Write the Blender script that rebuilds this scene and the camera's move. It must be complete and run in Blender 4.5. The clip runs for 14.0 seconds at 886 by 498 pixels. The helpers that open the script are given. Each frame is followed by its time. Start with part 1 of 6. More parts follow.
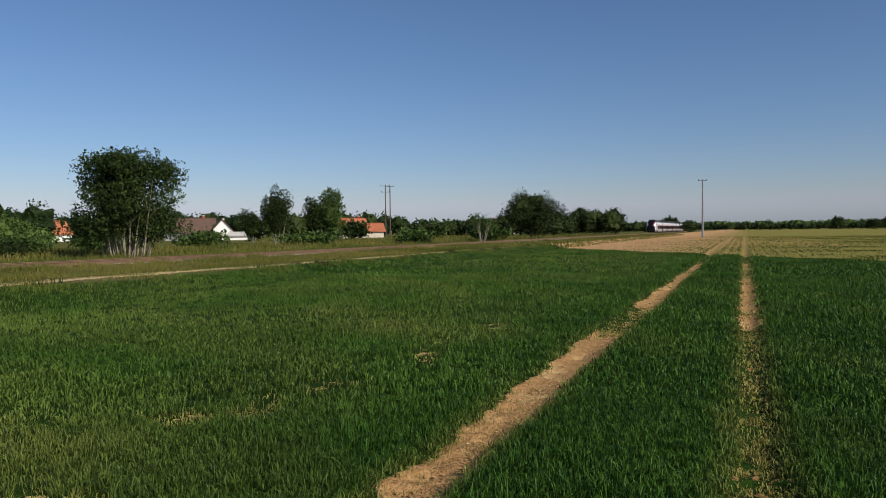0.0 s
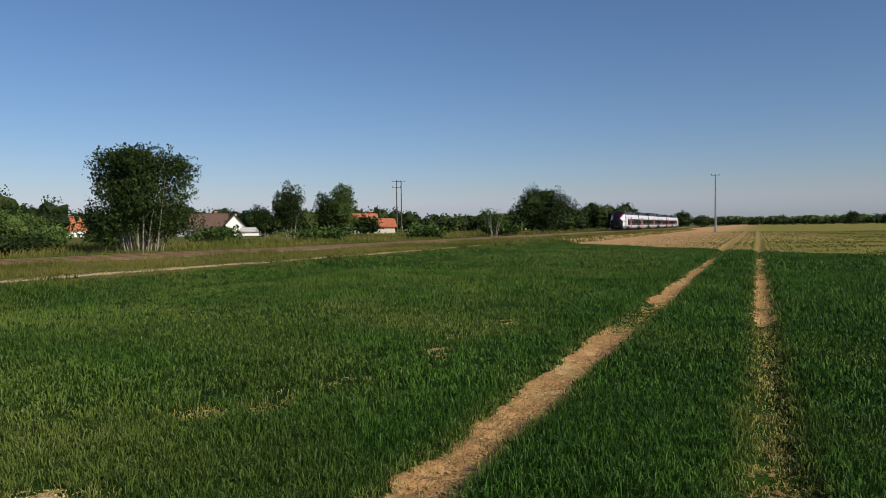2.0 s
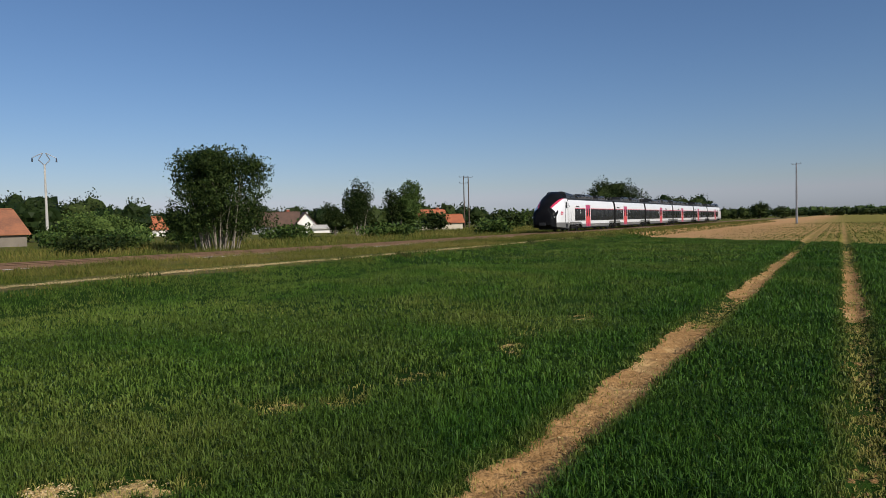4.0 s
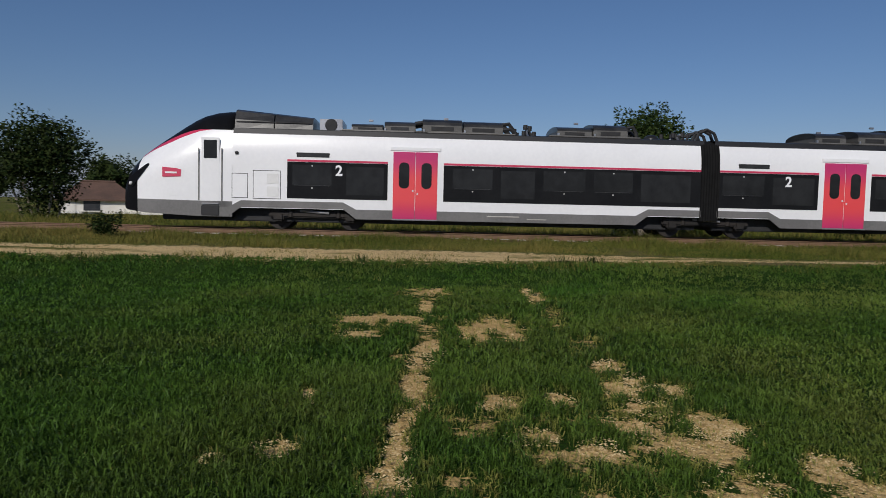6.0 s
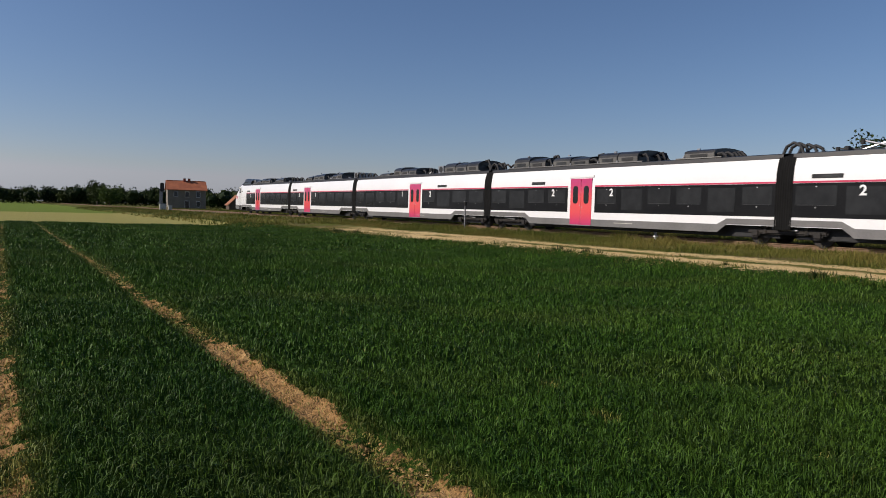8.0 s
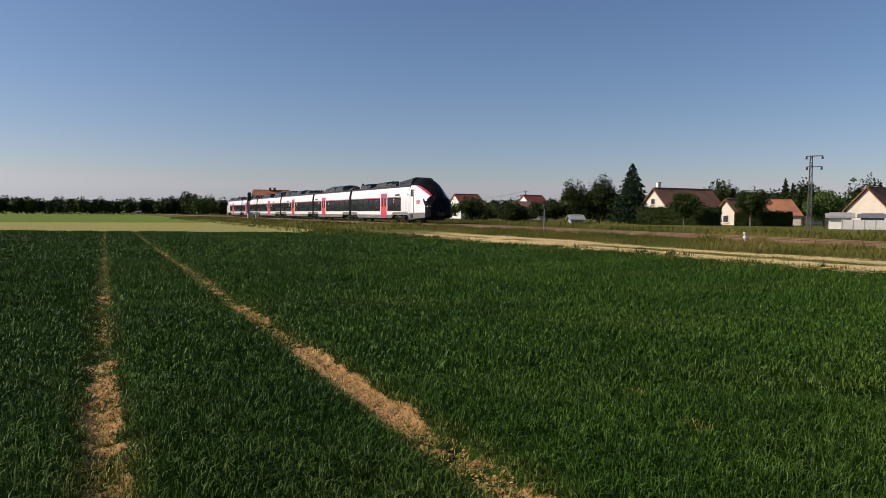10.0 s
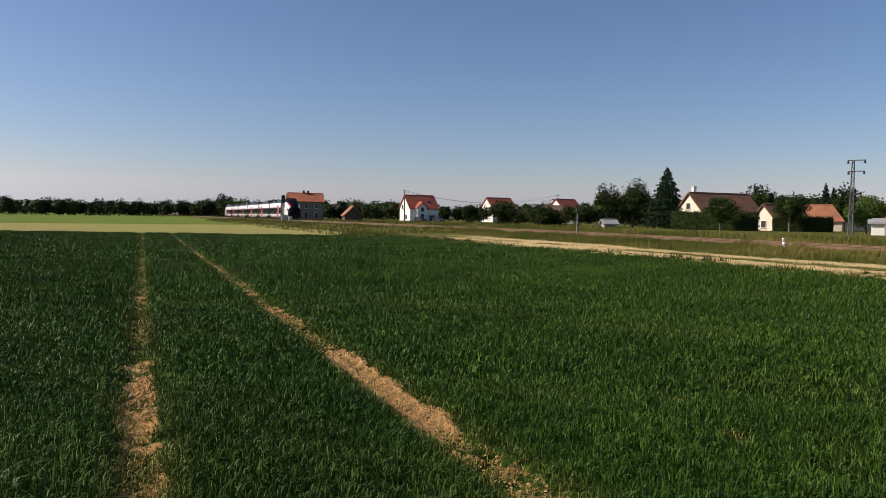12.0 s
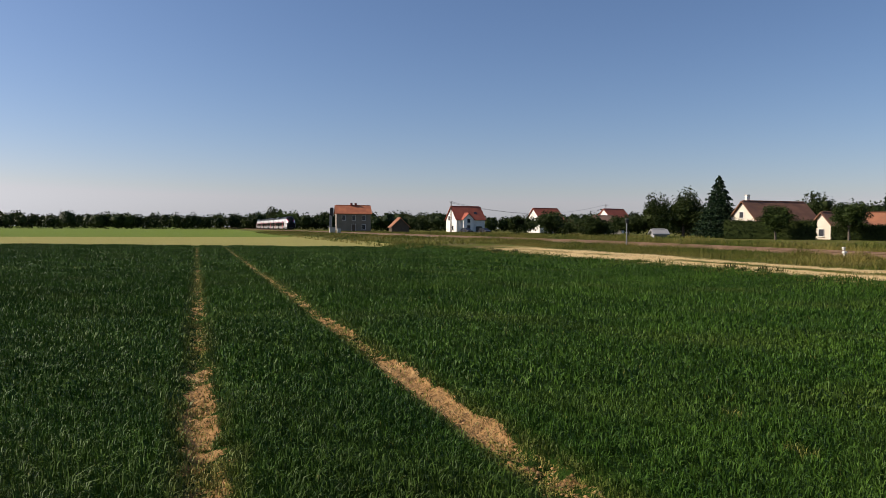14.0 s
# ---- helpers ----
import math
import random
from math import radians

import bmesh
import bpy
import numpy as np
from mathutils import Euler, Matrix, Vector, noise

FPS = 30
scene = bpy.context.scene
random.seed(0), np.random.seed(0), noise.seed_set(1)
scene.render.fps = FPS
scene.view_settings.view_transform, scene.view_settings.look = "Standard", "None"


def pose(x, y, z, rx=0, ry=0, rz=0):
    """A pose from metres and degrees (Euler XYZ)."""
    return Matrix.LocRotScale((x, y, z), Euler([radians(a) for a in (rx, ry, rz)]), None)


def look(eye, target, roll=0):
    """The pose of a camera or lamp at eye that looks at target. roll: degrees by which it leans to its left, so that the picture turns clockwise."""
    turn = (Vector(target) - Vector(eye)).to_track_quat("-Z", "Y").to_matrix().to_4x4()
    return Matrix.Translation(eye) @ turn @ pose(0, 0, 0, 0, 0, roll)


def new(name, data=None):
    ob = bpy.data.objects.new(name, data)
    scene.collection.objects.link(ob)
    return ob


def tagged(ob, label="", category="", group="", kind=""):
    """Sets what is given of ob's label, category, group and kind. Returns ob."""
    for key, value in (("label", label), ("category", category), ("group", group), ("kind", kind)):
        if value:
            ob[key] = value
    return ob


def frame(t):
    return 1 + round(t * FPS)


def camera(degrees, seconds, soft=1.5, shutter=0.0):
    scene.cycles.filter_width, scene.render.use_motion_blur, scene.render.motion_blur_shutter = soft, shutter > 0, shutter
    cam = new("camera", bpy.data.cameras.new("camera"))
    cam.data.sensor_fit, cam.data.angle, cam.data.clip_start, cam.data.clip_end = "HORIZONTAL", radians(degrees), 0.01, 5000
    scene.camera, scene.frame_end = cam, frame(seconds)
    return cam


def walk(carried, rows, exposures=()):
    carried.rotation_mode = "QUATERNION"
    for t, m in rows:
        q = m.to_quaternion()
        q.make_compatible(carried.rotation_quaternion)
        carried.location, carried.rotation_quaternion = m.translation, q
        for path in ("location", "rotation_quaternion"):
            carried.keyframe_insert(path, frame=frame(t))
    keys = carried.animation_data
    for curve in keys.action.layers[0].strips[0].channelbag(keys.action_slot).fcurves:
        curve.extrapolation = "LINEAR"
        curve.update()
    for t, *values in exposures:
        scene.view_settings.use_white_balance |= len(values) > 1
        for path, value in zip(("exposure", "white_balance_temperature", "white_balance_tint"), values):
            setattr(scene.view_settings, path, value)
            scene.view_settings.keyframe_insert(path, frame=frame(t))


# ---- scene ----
cam = camera(64.6, 14.0, soft=0.65, shutter=0.04)
# seconds, x, y, yaw, pitch, roll of the hand-held camera, 1.6 m above the field
PATH = [
    (0.0, -0.22, 0.26, 23.22, -1.44, 0.60),
    (0.5, -0.23, 0.26, 23.44, -1.73, 0.64),
    (1.0, -0.23, 0.26, 23.80, -1.96, 0.46),
    (1.5, -0.25, 0.27, 24.06, -1.88, 0.42),
    (2.0, -0.24, 0.26, 24.13, -1.81, 0.66),
    (4.3, -0.32, 0.29, 31.89, -2.20, 1.20),
    (4.5, -0.32, 0.28, 33.93, -2.23, 0.87),
    (5.0, -0.33, 0.24, 40.85, -2.34, 1.26),
    (5.3, -0.33, 0.19, 48.01, -2.22, 1.15),
    (5.5, -0.36, 0.12, 56.44, -2.49, 0.98),
    (5.6, -0.33, 0.09, 60.98, -1.97, 1.01),
    (5.9, -0.33, 0.02, 80.10, -3.47, -0.73),
    (6.1, -0.28, 0.02, 93.63, -3.34, -1.34),
    (6.3, -0.19, -0.02, 106.60, -3.26, -0.57),
    (6.5, -0.25, -0.11, 117.67, -3.78, 0.63),
    (6.7, -0.12, -0.10, 125.94, -4.16, 0.49),
    (7.0, -0.06, -0.18, 134.08, -3.99, 0.27),
    (7.5, -0.03, -0.22, 141.64, -4.10, -0.40),
    (8.0, -0.02, -0.25, 147.87, -3.09, -1.47),
    (8.5, -0.02, -0.26, 150.01, -3.04, -1.17),
    (11.0, -0.02, -0.30, 155.86, -2.64, -0.68),
    (11.5, -0.01, -0.31, 155.92, -2.74, -0.79),
    (12.0, -0.02, -0.33, 156.85, -2.58, -0.78),
    (12.5, 0.01, -0.31, 157.60, -2.68, -0.73),
    (13.0, 0.02, -0.32, 159.14, -2.45, -0.50),
    (13.5, 0.03, -0.31, 160.18, -2.51, -0.18),
    (14.0, 0.04, -0.32, 160.63, -1.71, -0.34),
]
walk(cam, [(t, pose(x, y, 1.6, 90 + p, r, a)) for t, x, y, a, p, r in PATH],
     exposures=[(0.0, 0.0, 6500, 10), (2.0, 0.0, 6500, 10), (4.3, -0.1, 6500, 10), (5.0, -0.13, 6450, 10), (5.3, -0.40, 6350, 11), (5.6, -0.55, 6300, 11), (6.1, -0.6, 6250, 12), (6.5, -0.48, 6350, 12),
                (7.0, -0.38, 6550, 13), (7.5, -0.18, 6700, 14), (8.5, -0.02, 6850, 14), (11.0, 0.25, 7100, 15), (14.0, 0.31, 7100, 15)])

# ---- light ----
SUN_EL, SUN_AZ = 33.0, -112.0   # degrees; azimuth counted from +y towards -x
sun_dir = Vector((-math.sin(radians(SUN_AZ)) * math.cos(radians(SUN_EL)), math.cos(radians(SUN_AZ)) * math.cos(radians(SUN_EL)), math.sin(radians(SUN_EL))))
world = bpy.data.worlds.new("world")
scene.world = world
world.use_nodes = True
wn = world.node_tree
wn.nodes.clear()
sky = wn.nodes.new("ShaderNodeTexSky")
sky.sky_type = "NISHITA"
sky.sun_disc = False
sky.sun_elevation = radians(SUN_EL)
sky.sun_rotation = math.atan2(sun_dir.x, sun_dir.y)
sky.air_density, sky.dust_density, sky.ozone_density = 1.0, 0.7, 2.2
wb = wn.nodes.new("ShaderNodeBackground")
wb.inputs["Strength"].default_value = 0.071
wo = wn.nodes.new("ShaderNodeOutputWorld")
# summer haze: pale blue-grey instead of yellow where the air is thickest
chan = wn.nodes.new("ShaderNodeSeparateColor")
wn.links.new(sky.outputs[0], chan.inputs[0])
haze = wn.nodes.new("ShaderNodeCombineColor")
for i, (op, k) in enumerate((("MINIMUM", 0.92), (None, 1.0), ("MAXIMUM", 1.12))):
    if op is None:
        wn.links.new(chan.outputs[1], haze.inputs[1])
        continue
    lim = wn.nodes.new("ShaderNodeMath")
    lim.operation = "MULTIPLY"
    lim.inputs[1].default_value = k
    wn.links.new(chan.outputs[1], lim.inputs[0])
    pick = wn.nodes.new("ShaderNodeMath")
    pick.operation = op
    tint = wn.nodes.new("ShaderNodeMath")
    tint.operation = "MULTIPLY"
    tint.inputs[1].default_value = 1.06 if i == 0 else 1.24
    wn.links.new(chan.outputs[i], tint.inputs[0])
    wn.links.new(tint.outputs[0], pick.inputs[0])
    wn.links.new(lim.outputs[0], pick.inputs[1])
    wn.links.new(pick.outputs[0], haze.inputs[i])
    if i == 0:
        # deeper blue overhead: red falls off faster than green
        ratio = wn.nodes.new("ShaderNodeMath")
        ratio.operation = "DIVIDE"
        wn.links.new(chan.outputs[0], ratio.inputs[0])
        wn.links.new(chan.outputs[1], ratio.inputs[1])
        fall = wn.nodes.new("ShaderNodeMath")
        fall.operation = "POWER"
        fall.inputs[1].default_value = 0.5
        wn.links.new(ratio.outputs[0], fall.inputs[0])
        scaled = wn.nodes.new("ShaderNodeMath")
        scaled.operation = "MULTIPLY"
        wn.links.new(fall.outputs[0], scaled.inputs[1])
        wn.links.new(chan.outputs[0], scaled.inputs[0])
        wn.links.new(scaled.outputs[0], tint.inputs[0])
# the air brightens towards the horizon and the sun, where red nears green
pale = wn.nodes.new("ShaderNodeMath")
pale.operation = "POWER"
pale.inputs[1].default_value = 3.0
wn.links.new(ratio.outputs[0], pale.inputs[0])
gain = wn.nodes.new("ShaderNodeMath")
gain.operation = "MULTIPLY_ADD"
gain.inputs[1].default_value, gain.inputs[2].default_value = 0.20, 0.97
wn.links.new(pale.outputs[0], gain.inputs[0])
glow = wn.nodes.new("ShaderNodeVectorMath")
glow.operation = "SCALE"
wn.links.new(haze.outputs[0], glow.inputs[0])
wn.links.new(gain.outputs[0], glow.inputs["Scale"])
wn.links.new(glow.outputs[0], wb.inputs[0])
wn.links.new(wb.outputs[0], wo.inputs[0])
sun_data = bpy.data.lights.new("sun", "SUN")
sun_data.energy, sun_data.angle, sun_data.color = 4.8, radians(0.53), (1.0, 0.94, 0.84)
sun = new("sun", sun_data)
sun.matrix_world = look((0, 0, 200), Vector((0, 0, 200)) - sun_dir)

# ---- materials ----
def nodes_of(name):
    m = bpy.data.materials.new(name)
    m.use_nodes = True
    nt = m.node_tree
    return m, nt, nt.nodes["Principled BSDF"]


def node(nt, kind, links=(), **values):
    n = nt.nodes.new(kind)
    for k, v in values.items():
        if k == "operation":
            n.operation = v
        elif k == "data_type":
            n.data_type = v
        elif k == "blend_type":
            n.blend_type = v
        elif k == "attribute_name":
            n.attribute_name = v
        else:
            n.inputs[k.replace("_", " ")].default_value = v
    for src, dst in links:
        nt.links.new(src, n.inputs[dst])
    return n


def math_node(nt, op, a, b=0.0, c=0.0, clamp=False):
    n = nt.nodes.new("ShaderNodeMath")
    n.operation = op
    n.use_clamp = clamp
    for i, v in enumerate((a, b, c)):
        if isinstance(v, (int, float)):
            n.inputs[i].default_value = v
        else:
            nt.links.new(v, n.inputs[i])
    return n.outputs[0]


def mix_col(nt, fac, a, b, mode="MIX"):
    n = nt.nodes.new("ShaderNodeMix")
    n.data_type = "RGBA"
    n.blend_type = mode
    for sock, v in ((n.inputs[0], fac), (n.inputs[6], a), (n.inputs[7], b)):
        if isinstance(v, (int, float)):
            sock.default_value = v
        elif isinstance(v, tuple):
            sock.default_value = (*v, 1) if len(v) == 3 else v
        else:
            nt.links.new(v, sock)
    return n.outputs[2]


def noise_tex(nt, vec, scale, detail=4.0, rough=0.55):
    n = nt.nodes.new("ShaderNodeTexNoise")
    n.inputs["Scale"].default_value = scale
    n.inputs["Detail"].default_value = detail
    n.inputs["Roughness"].default_value = rough
    if vec is not None:
        nt.links.new(vec, n.inputs["Vector"])
    return n.outputs["Fac"]


def step(nt, v, lo, hi):
    n = nt.nodes.new("ShaderNodeMapRange")
    n.interpolation_type = "SMOOTHSTEP"
    n.inputs["From Min"].default_value, n.inputs["From Max"].default_value = lo, hi
    nt.links.new(v, n.inputs["Value"])
    return n.outputs[0]


def bump(nt, bsdf, h, strength, distance=0.02):
    n = nt.nodes.new("ShaderNodeBump")
    n.inputs["Strength"].default_value, n.inputs["Distance"].default_value = strength, distance
    nt.links.new(h, n.inputs["Height"])
    nt.links.new(n.outputs[0], bsdf.inputs["Normal"])


def surface(name, col, col2=None, rough=0.6, metal=0.0, scale=3.0, grain=40.0, relief=0.2, coat=0.0, spec=0.5):
    """A surface of two tones mixed by broad stains and fine grain, with a fine relief."""
    m, nt, b = nodes_of(name)
    col2 = col2 or tuple(c * 0.75 for c in col)
    co = nt.nodes.new("ShaderNodeTexCoord").outputs["Object"]
    big, small = noise_tex(nt, co, scale), noise_tex(nt, co, grain, 3.0)
    f = math_node(nt, "MULTIPLY_ADD", big, 0.65, math_node(nt, "MULTIPLY", small, 0.35))
    nt.links.new(mix_col(nt, step(nt, f, 0.35, 0.65), col, col2), b.inputs["Base Color"])
    b.inputs["Roughness"].default_value, b.inputs["Metallic"].default_value = rough, metal
    b.inputs["Coat Weight"].default_value, b.inputs["Specular IOR Level"].default_value = coat, spec
    if relief:
        bump(nt, b, small, relief, 0.01)
    return m


def leafy(name, dark, light, dry=(0.30, 0.24, 0.08), rough=0.55, through_light=0.16, patch=0.35, gloss=0.08, own=0.6):
    """Leaves and blades: each island has its own tone, broad patches shift it, 'dry' turns it to straw."""
    m, nt, b = nodes_of(name)
    geo = nt.nodes.new("ShaderNodeNewGeometry")
    rnd = geo.outputs["Random Per Island"]
    big = noise_tex(nt, geo.outputs["Position"], patch, 3.0)
    f = math_node(nt, "MULTIPLY_ADD", rnd, own, math_node(nt, "MULTIPLY", big, 1.1 - own), clamp=True)
    c = mix_col(nt, step(nt, f, 0.25, 0.85), dark, light)
    at = node(nt, "ShaderNodeAttribute", attribute_name="dry")
    c = mix_col(nt, at.outputs["Fac"], c, dry)
    nt.links.new(c, b.inputs["Base Color"])
    b.inputs["Roughness"].default_value = rough
    b.inputs["Specular IOR Level"].default_value = gloss
    tr = nt.nodes.new("ShaderNodeBsdfTranslucent")
    nt.links.new(c, tr.inputs[0])
    mx = nt.nodes.new("ShaderNodeMixShader")
    mx.inputs[0].default_value = through_light
    nt.links.new(b.outputs[0], mx.inputs[1])
    nt.links.new(tr.outputs[0], mx.inputs[2])
    nt.links.new(mx.outputs[0], nt.nodes["Material Output"].inputs[0])
    return m


def ground_material():
    m, nt, b = nodes_of("ground")
    geo = nt.nodes.new("ShaderNodeNewGeometry")
    pos = geo.outputs["Position"]
    sep = nt.nodes.new("ShaderNodeSeparateXYZ")
    nt.links.new(pos, sep.inputs[0])
    x, y = sep.outputs[0], sep.outputs[1]
    n1 = noise_tex(nt, pos, 0.25, 4)
    n2 = noise_tex(nt, pos, 1.6, 5)
    n3 = noise_tex(nt, pos, 14.0, 5, 0.65)
    wob = math_node(nt, "MULTIPLY_ADD", math_node(nt, "SUBTRACT", n2, 0.5), 1.4, math_node(nt, "SUBTRACT", n1, 0.5))
    fine = math_node(nt, "SUBTRACT", n3, 0.5)
    xw = math_node(nt, "ADD", x, wob)
    yw = math_node(nt, "MULTIPLY_ADD", wob, 2.0, y)
    # verge: rough meadow grass
    col = mix_col(nt, step(nt, n2, 0.3, 0.7), (0.060, 0.088, 0.013), (0.130, 0.125, 0.026))
    col = mix_col(nt, step(nt, n1, 0.45, 0.7), col, (0.135, 0.105, 0.050))
    # young cereal
    crop = mix_col(nt, step(nt, n3, 0.3, 0.7), (0.008, 0.023, 0.003), (0.020, 0.048, 0.006))
    crop = mix_col(nt, step(nt, n1, 0.3, 0.75), crop, (0.026, 0.056, 0.007))
    col = mix_col(nt, step(nt, xw, -16.5, -16.1), col, crop)
    # bare seedbed with rows of young plants beyond the cereal
    pl = math_node(nt, "ADD", yw, math_node(nt, "MULTIPLY", x, 1.07))
    plm = math_node(nt, "MULTIPLY", step(nt, pl, 44.4, 45.0), step(nt, xw, -20.2, -19.6))
    soil = mix_col(nt, step(nt, n3, 0.25, 0.75), (0.56, 0.335, 0.155), (0.38, 0.22, 0.10))
    clod = noise_tex(nt, pos, 2.6, 4, 0.7)
    soil = mix_col(nt, step(nt, clod, 0.55, 0.66), soil, (0.20, 0.125, 0.062))
    rows_ = math_node(nt, "SINE", math_node(nt, "MULTIPLY", x, 11.0))
    young = step(nt, math_node(nt, "MULTIPLY_ADD", x, 0.05, math_node(nt, "MULTIPLY_ADD", rows_, 0.12, math_node(nt, "MULTIPLY", n2, 0.7))), -0.15, 0.45)
    soil = mix_col(nt, math_node(nt, "MULTIPLY", young, 0.86), soil, mix_col(nt, step(nt, clod, 0.40, 0.62), (0.21, 0.20, 0.036), (0.10, 0.115, 0.020)))
    col = mix_col(nt, plm, col, soil)
    # ripening strip and far meadow at the other end
    tn = math_node(nt, "ADD", yw, math_node(nt, "MULTIPLY", x, 0.45))
    edge = step(nt, xw, -16.0, -15.4)
    tan_m = math_node(nt, "MULTIPLY", step(nt, math_node(nt, "MULTIPLY", tn, -1.0), 63.0, 63.8), edge)
    col = mix_col(nt, tan_m, col, mix_col(nt, n2, (0.25, 0.235, 0.075), (0.31, 0.28, 0.10)))
    far_m = math_node(nt, "MULTIPLY", step(nt, math_node(nt, "MULTIPLY", yw, -1.0), 113.0, 117.0), edge)
    col = mix_col(nt, far_m, col, mix_col(nt, n1, (0.115, 0.165, 0.028), (0.135, 0.185, 0.034)))
    # wheel ruts and the sandy track, dry pale loam
    loam = mix_col(nt, step(nt, n3, 0.3, 0.72), (0.43, 0.255, 0.108), (0.27, 0.150, 0.058))
    loam = mix_col(nt, step(nt, n2, 0.5, 0.75), loam, (0.54, 0.36, 0.165))
    crust = math_node(nt, "SUBTRACT", 1.0, step(nt, x, -3.4, -3.0))
    loam = mix_col(nt, math_node(nt, "MULTIPLY", crust, 0.75), loam, mix_col(nt, step(nt, n3, 0.3, 0.7), (0.70, 0.50, 0.22), (0.50, 0.34, 0.13)))
    # 'bare' on the mesh says how worn the cereal is; grain breaks its edges
    at = node(nt, "ShaderNodeAttribute", attribute_name="bare")
    n4 = noise_tex(nt, pos, 5.0, 5, 0.65)
    n5 = noise_tex(nt, pos, 28.0, 4, 0.6)
    grain = math_node(nt, "MULTIPLY_ADD", math_node(nt, "SUBTRACT", n4, 0.5), 1.5, math_node(nt, "MULTIPLY", math_node(nt, "SUBTRACT", n5, 0.5), 0.9))
    worn = step(nt, math_node(nt, "ADD", at.outputs["Fac"], grain), 0.38, 0.56)
    col = mix_col(nt, worn, col, loam)
    d = math_node(nt, "ABSOLUTE", math_node(nt, "ADD", xw, 18.0))
    over = math_node(nt, "MULTIPLY", step(nt, y, -2.0, 10.0), 0.85)
    d = math_node(nt, "ADD", d, math_node(nt, "MULTIPLY", over, math_node(nt, "MULTIPLY_ADD", n1, 1.6, 0.2)))
    road = math_node(nt, "SUBTRACT", 1.0, step(nt, math_node(nt, "MULTIPLY_ADD", math_node(nt, "SUBTRACT", n4, 0.5), 3.0, math_node(nt, "MULTIPLY_ADD", fine, 1.2, d)), 1.35, 1.7))
    mid = math_node(nt, "ABSOLUTE", math_node(nt, "ADD", xw, 18.15))
    keep = math_node(nt, "MAXIMUM", step(nt, math_node(nt, "MULTIPLY_ADD", fine, 1.2, mid), 0.22, 0.5), step(nt, n1, 0.42, 0.55))
    span = math_node(nt, "MULTIPLY", step(nt, math_node(nt, "SUBTRACT", 58.0, yw), 0.0, 8.0), step(nt, math_node(nt, "ADD", yw, 44.0), 0.0, 8.0))
    road = math_node(nt, "MULTIPLY", math_node(nt, "MULTIPLY", road, keep), span)
    col = mix_col(nt, road, col, mix_col(nt, step(nt, n3, 0.3, 0.7), (0.72, 0.54, 0.28), (0.48, 0.34, 0.155)))
    # track bed
    bed = math_node(nt, "SUBTRACT", 1.0, step(nt, math_node(nt, "MULTIPLY_ADD", fine, 0.5, math_node(nt, "ABSOLUTE", math_node(nt, "ADD", x, 26.3))), 2.0, 2.3))
    bed = math_node(nt, "MULTIPLY", bed, math_node(nt, "MAXIMUM", step(nt, n4, 0.42, 0.56), 0.25))
    col = mix_col(nt, bed, col, mix_col(nt, step(nt, n3, 0.3, 0.7), (0.115, 0.072, 0.042), (0.060, 0.040, 0.025)))
    nt.links.new(col, b.inputs["Base Color"])
    b.inputs["Roughness"].default_value = 0.95
    b.inputs["Specular IOR Level"].default_value = 0.05
    bump(nt, b, math_node(nt, "MULTIPLY_ADD", n5, 0.6, n3), 0.9, 0.05)
    return m


